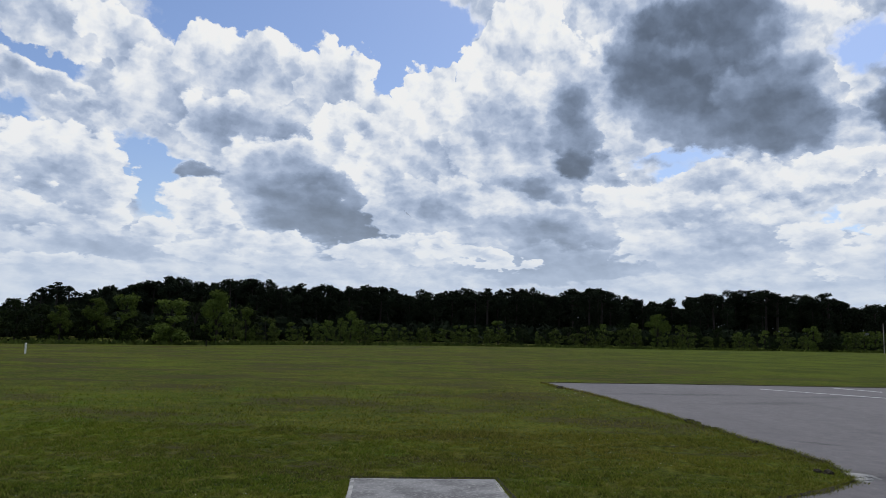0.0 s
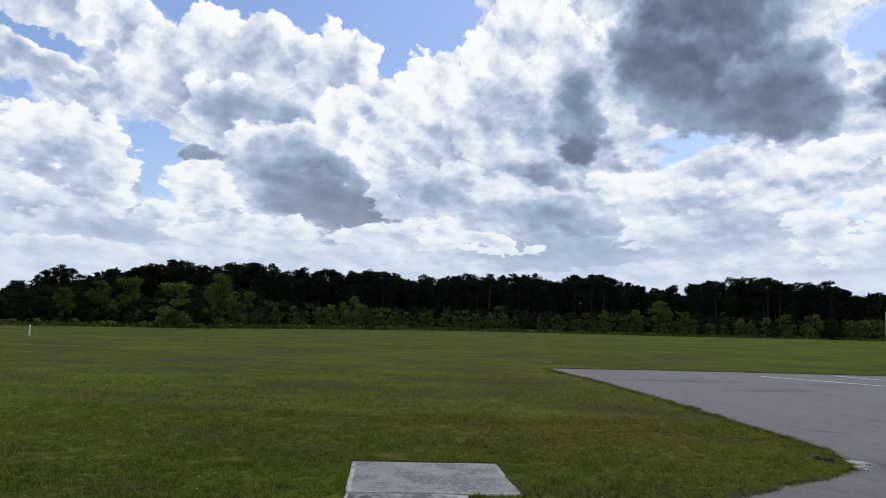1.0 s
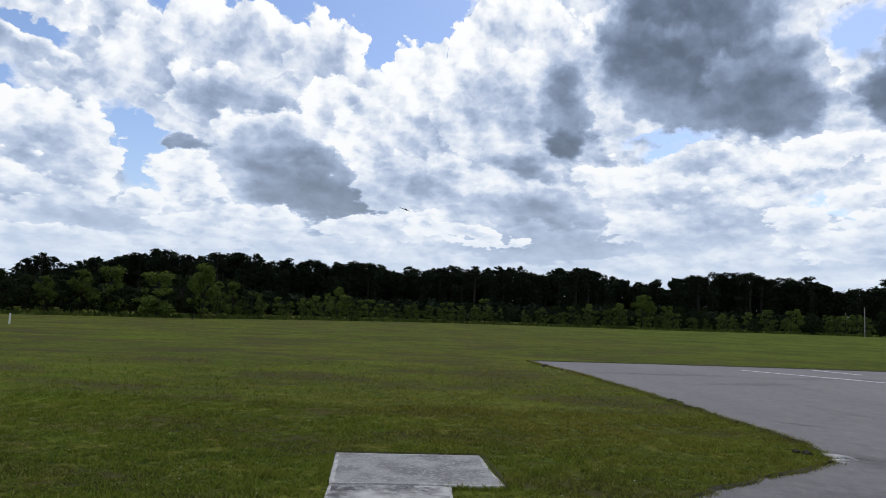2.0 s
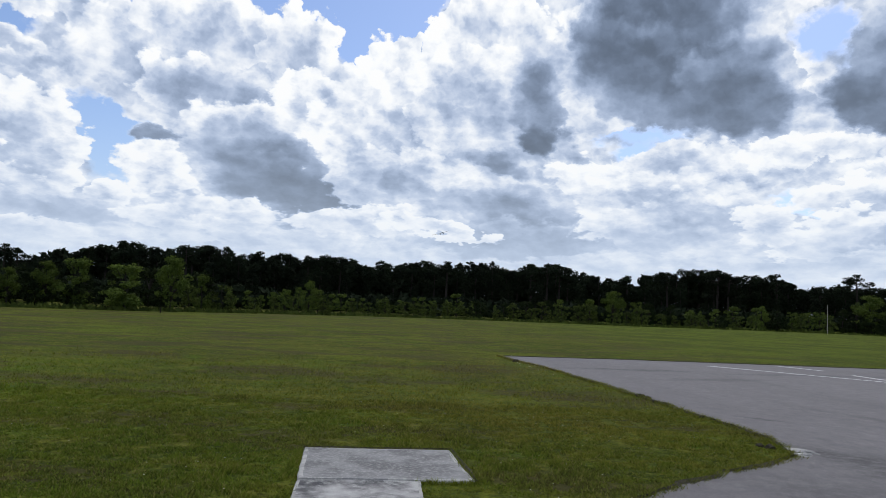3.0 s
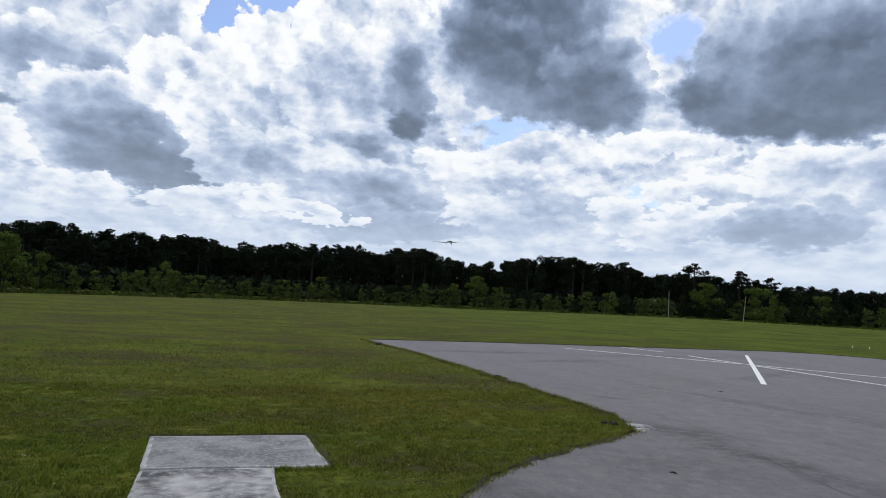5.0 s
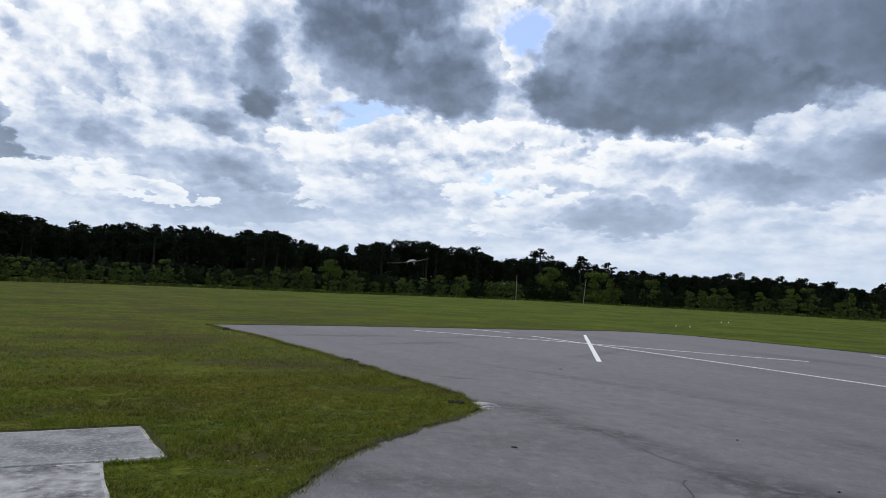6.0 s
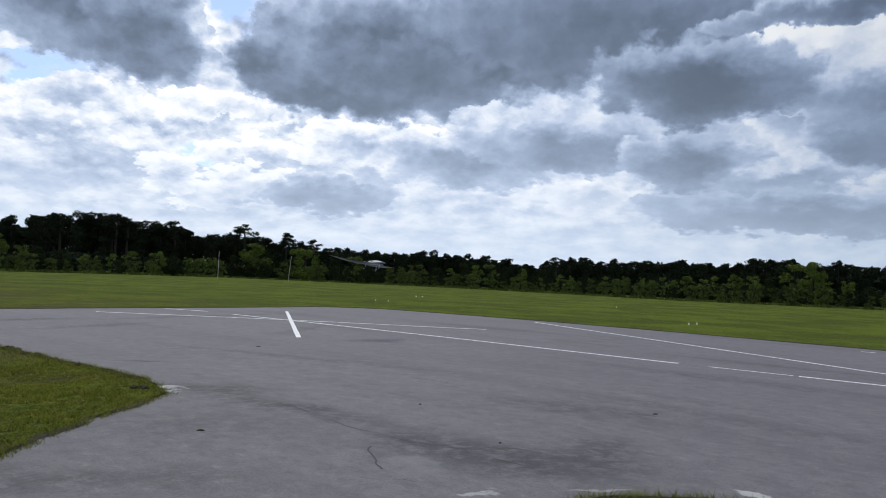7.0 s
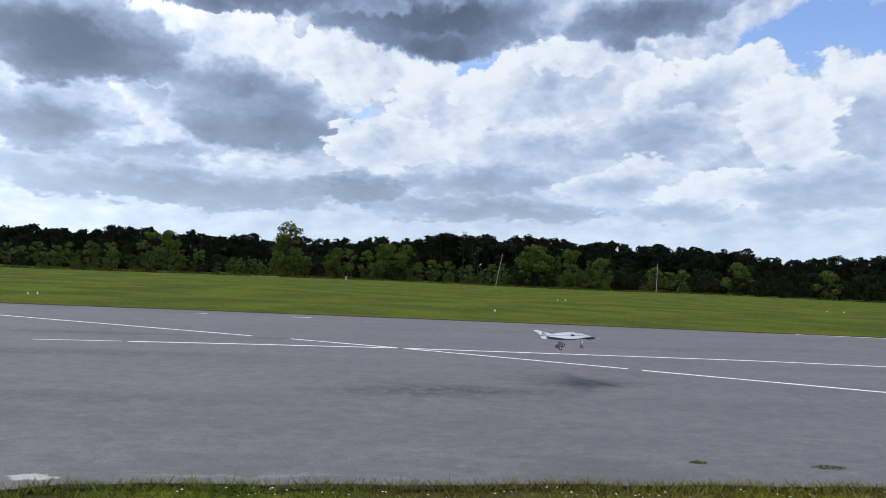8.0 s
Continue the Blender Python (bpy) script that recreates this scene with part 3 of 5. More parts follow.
def verge(line, width, seed):
    """Dark crumbled soil where the turf ends at the asphalt; also stands in for shade."""
    bm = bmesh.new()
    rows = []
    for i, (x, y) in enumerate(line):
        a, b = line[max(i - 1, 0)], line[min(i + 1, len(line) - 1)]
        d = Vector((b[0] - a[0], b[1] - a[1], 0)).normalized()
        n = Vector((-d.y, d.x, 0))
        w1 = width * max(0.05, 0.5 + 1.1 * noise.noise((x * 2.1, y * 2.1, seed)))
        w2 = width * (0.5 + 0.8 * noise.noise((x * 3.1, y * 3.1, seed + 4)))
        p = Vector((x, y, 0.017))
        rows.append([bm.verts.new(p + n * w1), bm.verts.new(p + Vector((0, 0, 0.022))), bm.verts.new(p - n * abs(w2))])
    for r, s in zip(rows, rows[1:]):
        for k in range(2):
            bm.faces.new((r[k], r[k + 1], s[k + 1], s[k]))
    bmesh.ops.recalc_face_normals(bm, faces=bm.faces)
    return tagged(part("trim", bm, M_SOIL), "dark soil and painted shade along an edge", "soil edge", kind="structure")


# at the far edge the strip paints the shade of the taller grass
verge(left_line, 0.05, 1.0), verge(near_line, 0.04, 5.0), verge(far_line, 0.12, 8.0)


def stripe(pts, width, name="painted_line", mat=M_PAINT, z=0.016):
    """A painted stripe along pts, a few millimetres over the asphalt."""
    bm = bmesh.new()
    line = []
    for (x0, y0), (x1, y1) in zip(pts, pts[1:]):
        n = max(1, int(math.hypot(x1 - x0, y1 - y0) / 0.4))
        line += [(x0 + (x1 - x0) * i / n, y0 + (y1 - y0) * i / n) for i in range(n)]
    line.append(pts[-1])
    rows = []
    for i, (x, y) in enumerate(line):
        a, b = line[max(i - 1, 0)], line[min(i + 1, len(line) - 1)]
        d = Vector((b[0] - a[0], b[1] - a[1], 0)).normalized()
        n = Vector((-d.y, d.x, 0)) * width / 2 * (1 + 0.15 * noise.noise((x * 5, y * 5, 7)))
        rows.append([bm.verts.new((x + n.x, y + n.y, z)), bm.verts.new((x - n.x, y - n.y, z))])
    for r, s in zip(rows, rows[1:]):
        bm.faces.new((r[0], r[1], s[1], s[0]))
    bmesh.ops.recalc_face_normals(bm, faces=bm.faces)
    return part(name, bm, mat, runway)


for pts, w in (
    ([(14.38, 22.0), (14.62, 19.1), (15.0, 12.9), (15.24, 6.3)], 0.115), ([(15.28, 5.65), (15.42, 4.05)], 0.07), ([(15.42, 3.95), (15.6, 1.5), (15.73, -1.4), (15.4, -9.0), (14.9, -13.0), (13.2, -40.0)], 0.115),
    ([(10.4, 23.6), (14.68, 19.2), (17.8, 15.3), (18.8, 14.2)], 0.115),
    ([(13.55, 25.1), (14.35, 23.5)], 0.115),
    ([(24.5, 16.1), (21.2, 9.4), (17.4, 1.85)], 0.11), ([(16.98, 0.94), (15.75, -1.4), (13.36, -5.46)], 0.105), ([(13.2, -5.66), (11.25, -9.0), (8.0, -14.6)], 0.115),
    ([(24.6, -16.2), (24.15, -19.6), (23.6, -26.0)], 0.115), ([(24.3, 1.5), (24.25, 0.9)], 0.115), ([(24.5, 4.6), (24.48, 4.2)], 0.11),
    ([(17.68, 23.3), (11.11, 14.0)], 0.125),
):
    stripe(pts, w)

# cracks and a paving seam, broken into short lengths
for k, (pts, w) in enumerate((
    ([(5.15, 9.0), (5.5, 8.3), (5.6, 7.7), (5.5, 6.6), (5.35, 5.6), (5.3, 4.9), (5.4, 4.6), (5.5, 4.2), (5.5, 3.6), (5.75, 3.2)], 0.016), ([(4.86, 4.9), (4.6, 4.5), (4.46, 4.33), (4.32, 4.05), (4.4, 3.8)], 0.016),
    ([(5.43, 4.4), (5.9, 4.0), (6.2, 3.4)], 0.014), ([(7.6, 12.5), (8.4, 9.0), (8.7, 6.0), (8.9, 3.0)], 0.009), ([(9.6, 11.5), (10.1, 8.8)], 0.012), ([(17.0, 1.7), (17.0, 1.0)], 0.08), ([(15.26, 6.25), (15.3, 5.7)], 0.05),
    ([(10.9, 9.6), (11.2, 8.2)], 0.014), ([(8.6, 4.2), (8.9, 3.6)], 0.012))):
    line = rough_line(pts, 0.06, 0.07, 20.0 + k)
    at = 0
    while at < len(line) - 2:
        n = random.randint(5, 16)
        stripe(line[at:at + n], w * random.uniform(0.5, 1.1), "crack", M_CRACK, 0.0145)
        at += n + random.randint(2, 9)


# ---- concrete slabs ----
def slab(corners, height, mat, label, worn=0.035):
    """A cast slab with broken, rounded edges, sunk into the turf."""
    bm = bmesh.new()
    ring = rough_line(corners + corners[:1], 0.08, worn * 0.5, 31.0 + corners[0][0])[:-1]
    cx, cy = sum(p[0] for p in ring) / len(ring), sum(p[1] for p in ring) / len(ring)
    levels = []
    for shrink, z in ((0.0, -0.06), (0.0, height - 0.014), (0.012, height - 0.003), (0.03, height), (0.06, height)):
        levels.append([bm.verts.new((x + (cx - x) * shrink, y + (cy - y) * shrink, z)) for x, y in ring])
    for r, s in zip(levels, levels[1:]):
        for k in range(len(r)):
            bm.faces.new((r[k], r[(k + 1) % len(r)], s[(k + 1) % len(r)], s[k]))
    for n, q in enumerate(bm.faces):
        q.material_index = 1 if noise.noise(q.calc_center_median() * 3.1) > -0.25 else 0
    f = bm.faces.new(levels[-1])
    bmesh.ops.triangulate(bm, faces=[f])
    bmesh.ops.recalc_face_normals(bm, faces=bm.faces)
    return tagged(part("concrete_slab", bm, [mat, M_PALE]), label, "slab", "slabs in the turf")


SLAB_FAR = [(-0.95, 7.9), (0.63, 8.02), (0.77, 6.66), (-0.83, 6.56)]
SLAB_NEAR = [(-0.83, 6.54), (0.28, 6.61), (0.33, 4.9), (-0.72, 4.85)]
slab(SLAB_FAR, 0.03, M_CONCRETE, "weathered grey concrete slab set flush in the grass")
slab(SLAB_NEAR, 0.026, M_SCUFFED, "pale scuffed concrete slab adjoining the larger one")
# dark strip that paints the shadow line along the slab's edges
verge(rough_line([(-0.96, 7.93), (0.65, 8.05), (0.79, 6.64)], 0.1, 0.03, 4.0), 0.045, 12.0)


def lump(name, x, y, size, flat, mat, label, category, seed):
    """A broken lump of stone or soil."""
    bm = bmesh.new()
    bmesh.ops.create_icosphere(bm, subdivisions=3, radius=1.0)
    for v in bm.verts:
        k = 1 + 0.45 * noise.noise(v.co * 1.4 + Vector((seed, 0, 0))) + 0.25 * noise.noise(v.co * 4 + Vector((0, seed, 0)))
        v.co = Vector((v.co.x * k * size[0], v.co.y * k * size[1], max(v.co.z * k * flat, -0.01)))
    ob = part(name, bm, mat)
    ob.matrix_world = pose(x, y, 0.012, 0, 0, seed * 40)
    return tagged(ob, label, category)


lump("concrete_chunk", 5.06, 8.74, (0.1, 0.17), 0.035, M_PALE, "broken pale concrete chunk at the grass corner", "rubble", 1.3)
lump("concrete_chunk", 4.93, 8.5, (0.06, 0.12), 0.03, M_PALE, "small broken concrete piece at the grass corner", "rubble", 2.1)
for x, y, s, k in ((4.82, 14.0, 0.08, 1), (4.9, 13.8, 0.05, 2), (4.95, 13.05, 0.04, 3), (4.98, 12.9, 0.03, 4), (4.76, 8.95, 0.055, 5), (4.68, 9.05, 0.045, 6), (4.95, 11.4, 0.05, 7), (3.65, 22.0, 0.1, 8)):
    lump("soil_clod", x, y, (s, s * 1.2), s * 0.7, M_SOIL, "dark clod of soil on the turf edge", "clod", k * 1.7)
for x, y, s in ((4.05, 6.35, 0.018), (6.9, 6.1, 0.012), (8.9, 3.93, 0.02), (9.0, 12.6, 0.02), (6.0, 4.2, 0.01)):
    lump("bark_chip", x, y, (s, s * 2.2), 0.012, M_SOIL, "dark bark chip lying on the asphalt", "debris", s * 90 + x)


def weed_patch(x, y, rx, ry, seed):
    """A mat of dry grass in a hole of the asphalt."""
    rnd = np.random.RandomState(seed)
    n = 150
    a, r = rnd.rand(n) * 6.283, np.sqrt(rnd.rand(n))
    px, py = x + np.cos(a) * r * rx, y + np.sin(a) * r * ry
    d = rnd.rand(n) * 6.283
    h = 0.004 + 0.012 * rnd.rand(n)
    ln = 0.05 * rnd.rand(n)
    v = np.zeros((n, 3, 3))
    v[:, 0] = np.c_[px - 0.006 * np.sin(d), py + 0.006 * np.cos(d), np.full(n, 0.012)]
    v[:, 1] = np.c_[px + 0.006 * np.sin(d), py - 0.006 * np.cos(d), np.full(n, 0.012)]
    v[:, 2] = np.c_[px + ln * np.cos(d), py + ln * np.sin(d), 0.012 + h]
    tagged(raw("weeds", v.reshape(-1, 3), np.arange(3 * n).reshape(-1, 3), M_BUSH), "flat mat of weeds growing through the asphalt", "weeds", kind="stuff")


weed_patch(6.68, -4.68, 0.07, 0.16, 5)
weed_patch(6.8, -3.5, 0.04, 0.08, 6)


# ---- trees ----
def leaves(rnd, clumps, per, size, flat=0.75):
    """Leaf quads round the surface of clumps (x, y, z, r): vertices and faces."""
    vs = []
    for x, y, z, r in clumps:
        n = max(6, int(per * r * r))
        d = rnd.normal(size=(n, 3))
        d /= np.linalg.norm(d, axis=1)[:, None]
        k = r * (0.45 + 0.6 * rnd.rand(n) ** 0.6)
        c = np.c_[x + d[:, 0] * k, y + d[:, 1] * k, z + d[:, 2] * k * flat]
        a = rnd.normal(size=(n, 3))
        a /= np.linalg.norm(a, axis=1)[:, None]
        b = np.cross(a, d + 0.3 * rnd.normal(size=(n, 3)))
        b /= np.linalg.norm(b, axis=1)[:, None] + 1e-6
        s = (size * (0.6 + 0.8 * rnd.rand(n)))[:, None]
        vs.append(np.stack([c - a * s, c - b * s * 0.55, c + a * s, c + b * s * 0.55], 1))
    v = np.concatenate(vs).reshape(-1, 3)
    return v, np.arange(len(v)).reshape(-1, 4)


def tree_thing(name, rnd, label, category, trunk, limbs, clumps, per, size, mat, flat=0.75):
    top = tagged(new(name), label, category)
    bm = bmesh.new()
    tube(bm, *trunk)
    part("trunk", bm, M_BARK, top)
    for pts, radii in limbs:
        bm = bmesh.new()
        tube(bm, pts, radii, 5)
        part("limb", bm, M_BARK, top)
    v, f = leaves(rnd, clumps, per, size, flat)
    raw("crown", v, f, mat, top)
    return top


def pine(seed):
    """A pine 10 m high: bare lower trunk, uneven tufted crown."""
    rnd = np.random.RandomState(seed)
    H, bend = 10.0, rnd.normal(size=2) * 0.25
    at = lambda z: (bend[0] * (z / H) ** 2, bend[1] * (z / H) ** 2, z)
    trunk = ([at(z) for z in (-0.2, 2.5, 5, 7.5, 9.6)], [0.2, 0.16, 0.13, 0.09, 0.03], 7)
    clumps, limbs = [], []
    n = rnd.randint(17, 24)
    spread = 1.2 + 0.55 * rnd.rand()
    full = 5.6 + 1.8 * rnd.rand()
    for i in range(n):
        z = 3.2 + 6.3 * (i / n) ** 0.7
        wide = (0.55 + 0.45 * (z - 3.2) / (full - 3.2)) if z < full else math.sqrt(max(0.04, 1 - ((z - full) / (10.2 - full)) ** 2))
        a, r = rnd.rand() * 6.283, spread * wide * (0.3 + 0.7 * rnd.rand())
        c = at(z)
        clumps.append((c[0] + r * math.cos(a), c[1] + r * math.sin(a), z + 0.3 * rnd.rand(), 0.42 + 0.42 * rnd.rand()))
        if i % 4 == 0:
            limbs.append(([c, (c[0] + r * 0.9 * math.cos(a), c[1] + r * 0.9 * math.sin(a), z + 0.15)], [0.05, 0.02]))
    clumps.append((*at(9.7)[:2], 9.6, 0.38))
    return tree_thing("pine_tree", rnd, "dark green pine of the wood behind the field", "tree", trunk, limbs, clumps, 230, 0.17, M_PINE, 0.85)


def broadleaf(seed, name, label, H, wide, mat, per, size, base=0.12, count=26, category="tree"):
    """A leafy tree of height H and half width wide, its crown starting at the share base of H."""
    rnd = np.random.RandomState(seed)
    clumps, limbs = [], []
    for i in range(count):
        u = rnd.rand()
        z = H * (base + (0.93 - base) * u)
        w = wide * (math.sin(math.pi * min(0.98, 0.14 + 0.8 * u)) ** 0.6)
        a, r = rnd.rand() * 6.283, w * (0.25 + 0.6 * rnd.rand())
        q = wide * (0.13 + 0.24 * rnd.rand() ** 1.5)
        clumps.append((r * math.cos(a), r * math.sin(a), min(z, H - q * 0.75), q))
        if i % 6 == 0:
            limbs.append(([(0, 0, z * 0.5), (r * 0.5 * math.cos(a), r * 0.5 * math.sin(a), z * 0.8), (r * math.cos(a), r * math.sin(a), z)], [H * 0.012, H * 0.008, H * 0.003]))
    trunk = ([(0, 0, -0.1), (0.05 * wide, 0, H * 0.3), (0, 0.05 * wide, H * 0.8)], [H * 0.022, H * 0.017, H * 0.006], 7)
    return tree_thing(name, rnd, label, category, trunk, limbs, clumps, per, size, mat)


def lerp(table, a):
    return float(np.interp(a, [p[0] for p in table], [p[1] for p in table]))


# bearing and distance of the field's edge, and heights (degrees) of the skyline of pines and of the row before it
EDGE = [(-50, 64), (-32, 64), (-19, 67), (-8, 78), (0, 88), (19, 105), (31, 135), (37, 137), (50, 132), (67, 112), (80, 122), (93, 135), (107, 128), (119, 155), (129, 155), (150, 160)]
PINES = [(-34, 0.8), (-29.9, 0.9), (-29.4, 2.2), (-26, 2.2), (-24.7, 2.9), (-22, 3.4), (-17, 3.6), (-14, 3.5), (-8, 3.15), (-1, 3.25), (4, 3.35), (9, 3.35), (12.4, 3.45), (14, 2.9), (17, 2.6), (20, 3.15), (24.4, 3.3), (27.5, 2.85),
         (31, 2.4), (34, 2.5), (40, 2.0), (45, 1.9), (48.5, 2.05), (53, 1.85), (56.5, 1.4), (58.5, 2.0), (65, 1.95), (70, 2.15), (76, 2.4), (82, 2.35), (89, 2.35), (95, 2.9), (102, 3.2), (112, 2.9), (118, 2.7), (122, 2.1), (129, 2.5), (150, 2.5)]


def drop(thing, bearing, dist, height, own, turn, wide=1.0):
    """A copy of a tree at a bearing and distance, grown to a height."""
    k = height / own
    m = pose(dist * math.sin(radians(bearing)), dist * math.cos(radians(bearing)), 0, 0, 0, turn)
    ob = copy_thing(thing, m)
    ob.matrix_basis = m @ Matrix.Diagonal((k * wide, k * wide, k, 1))
    return ob


rnd = random.Random(4)
pines = [pine(s) for s in range(7)]
for p in pines:
    tagged(p, group="pines of the wood")
def plant(back, lift, step, start):
    """Bearing, distance and height of one row of the wood."""
    a, out = start, []
    while a < 138:
        d = lerp(EDGE, a) + back + rnd.uniform(-4, 4)
        out.append((a, d, max(4.0, (d * math.tan(radians(lerp(PINES, a) * lift)) + 1.6) * rnd.uniform(0.87, 1.11))))
        a += math.degrees(step * rnd.uniform(0.7, 1.3) / d)
    return out


for i, (a, d, h) in enumerate(plant(52, 1.0, 2.9, -42.0) + plant(36, 0.64, 6.5, -41.0)):
    if i < 7:
        pines[i].matrix_basis = pose(d * math.sin(radians(a)), d * math.cos(radians(a)), 0) @ Matrix.Scale(h / 10, 4)
    else:
        drop(pines[rnd.randrange(7)], a, d, h, 10.0, rnd.uniform(0, 360), rnd.uniform(0.95, 1.4))
# the rows behind them, one mass of far wood
crowns = [next(o.data for o in p.children if o.name.startswith("crown")) for p in pines]
coords = []
for me in crowns:
    c = np.empty(len(me.vertices) * 3)
    me.vertices.foreach_get("co", c)
    coords.append(c.reshape(-1, 3))
mass = []
for a, d, h in plant(61, 0.98, 3.0, -42.0) + plant(70, 0.99, 3.3, -41.5):
    c, s, k = math.cos(a * 7), math.sin(a * 7), h / 10
    q = coords[rnd.randrange(7)].reshape(-1, 4, 3)[::3]
    mid = q.mean(axis=1, keepdims=True)
    q = (mid + (q - mid) * 1.7).reshape(-1, 3) * k
    q = np.c_[(q[:, 0] * c - q[:, 1] * s) * 1.4 + d * math.sin(radians(a)), (q[:, 0] * s + q[:, 1] * c) * 1.4 + d * math.cos(radians(a)), q[:, 2]]
    mass.append(q)
mass = np.concatenate(mass)
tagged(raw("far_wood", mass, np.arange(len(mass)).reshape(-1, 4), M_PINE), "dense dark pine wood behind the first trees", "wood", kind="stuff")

# undergrowth and added filler clumps that close and darken the wood behind the first row
inner = []
for a in np.arange(-43, 139, 0.55):
    d = lerp(EDGE, a) + 56
    h = d * math.tan(radians(lerp(PINES, a))) + 1.6
    for k in range(6):
        e = d + rnd.uniform(-30 if k < 2 else -2, 14)
        inner.append((e * math.sin(radians(a)) + rnd.uniform(-0.6, 0.6), e * math.cos(radians(a)) + rnd.uniform(-0.6, 0.6), h * (0.06 + 0.142 * k) * rnd.uniform(0.85, 1.1), rnd.uniform(1.3, 1.9)))
    for k in range(3):
        e = d + rnd.uniform(-34, -8)
        inner.append((e * math.sin(radians(a)) + rnd.uniform(-0.6, 0.6), e * math.cos(radians(a)) + rnd.uniform(-0.6, 0.6), rnd.uniform(0.2, 2.4), rnd.uniform(1.0, 1.5)))
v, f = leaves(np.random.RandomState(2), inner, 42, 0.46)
tagged(raw("undergrowth", v, f, M_PINE), "dark undergrowth and filler foliage among the pines", "undergrowth", kind="stuff")

# row of bushes and young trees along the field
bushes = [broadleaf(40 + s, "bush", "round green bush in the row along the field", 2.6, 1.35, M_BUSH, 300, 0.115, 0.02, 26, "bush") for s in range(5)]
saplings = [broadleaf(60 + s, "young_tree", "slender young leafy tree at the field edge", 5.0, 1.7, M_LEAF, 230, 0.14, 0.1, 30) for s in range(4)]
dark_bushes = [broadleaf(140 + s, "bush", "bush in the row, its leaves darkened for shade", 2.6, 1.5, M_SHADY, 300, 0.13, 0.02, 26, "bush") for s in range(3)]
dark_trees = [broadleaf(160 + s, "evergreen_tree", "leafy tree at the field edge, its leaves darkened for shade", 5.0, 1.9, M_SHADY, 240, 0.15, 0.06, 34) for s in range(3)]
for o in bushes + dark_bushes:
    tagged(o, group="bushes along the field")
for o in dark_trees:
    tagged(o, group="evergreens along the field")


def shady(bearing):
    """Where along the field's edge leaf colour is darkened for shade, some at random."""
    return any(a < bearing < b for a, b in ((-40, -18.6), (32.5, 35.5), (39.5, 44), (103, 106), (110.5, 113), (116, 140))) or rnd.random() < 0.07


for o in saplings:
    tagged(o, group="young trees along the field")
BUSH_TOPS = [(-34, 0.9), (-14, 0.9), (-12.4, 0.15), (-10.3, 0.2), (-7.2, 0.5), (-3.6, 0.6), (-0.5, 0.4), (4.5, 0.55), (7.6, 0.35), (11.5, 0.7), (15, 0.7), (19, 0.7), (22, 0.6), (25, 0.5), (29, 0.7), (34, 0.7), (39, 0.8),
             (45, 0.6), (54, 0.5), (61, 0.5), (66, 0.6), (73, 0.9), (80, 0.2), (85, 0.1), (89, 0.8), (94, 0.7), (98, 0.1), (101, 0.1), (104, 0.8), (110, 0.8), (115, 1.0), (119, 1.1), (123, 1.1), (130, 1.1), (140, 1.1)]
used = {}


def put_tree(pool, bearing, dist, height, own, wide=1.0):
    t = pool[rnd.randrange(len(pool))]
    if t not in used:
        used[t] = True
        t.matrix_basis = pose(dist * math.sin(radians(bearing)), dist * math.cos(radians(bearing)), 0, 0, 0, rnd.uniform(0, 360)) @ Matrix.Diagonal((height / own * wide, height / own * wide, height / own, 1))
        return t
    return drop(t, bearing, dist, height, own, rnd.uniform(0, 360), wide)


a = -36.0
while a < 138:
    d = lerp(EDGE, a) + rnd.uniform(0, 5)
    h = max(1.3, (d * math.tan(radians(lerp(BUSH_TOPS, a))) + 1.6) * rnd.uniform(0.65, 1.15))
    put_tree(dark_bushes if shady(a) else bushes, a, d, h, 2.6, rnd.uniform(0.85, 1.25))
    a += math.degrees(h * rnd.uniform(0.6, 1.25) / d)
# second, taller and thinner growth behind the bushes
TALLER = [(-34, 1.2), (-30, 1.6), (-16, 2.2), (-14, 1.4), (-11, 0.4), (-7.2, 1.4), (-5, 0.7), (0, 0.6), (4.5, 1.0), (8, 0.5), (11.5, 1.0), (16.8, 1.7), (20, 0.8), (27, 1.0), (31, 1.1), (34, 1.9), (39, 1.8), (45, 1.1), (54, 1.3),
          (61, 0.8), (66, 1.0), (70, 1.5), (73, 2.0), (76.4, 2.4), (79, 1.4), (81, 0.8), (83, 0.6), (88, 1.6), (93, 2.3), (95, 2.2), (98, 1.0), (101, 1.0), (104, 2.6), (107, 2.4), (110, 1.9), (115, 1.3), (119, 1.8), (123, 1.4), (130, 1.4), (140, 1.4)]
a = -35.0
while a < 138:
    d = lerp(EDGE, a) + rnd.uniform(7, 20)
    h = max(2.0, (d * math.tan(radians(lerp(TALLER, a))) + 1.6) * rnd.uniform(0.78, 1.05))
    # towards the sun more of the young trees get the shade-coloured leaves
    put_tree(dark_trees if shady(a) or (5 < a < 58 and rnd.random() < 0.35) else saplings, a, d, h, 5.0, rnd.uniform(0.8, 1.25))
    a += math.degrees(h * rnd.uniform(0.45, 1.0 if a < 58 else 0.7) / d)

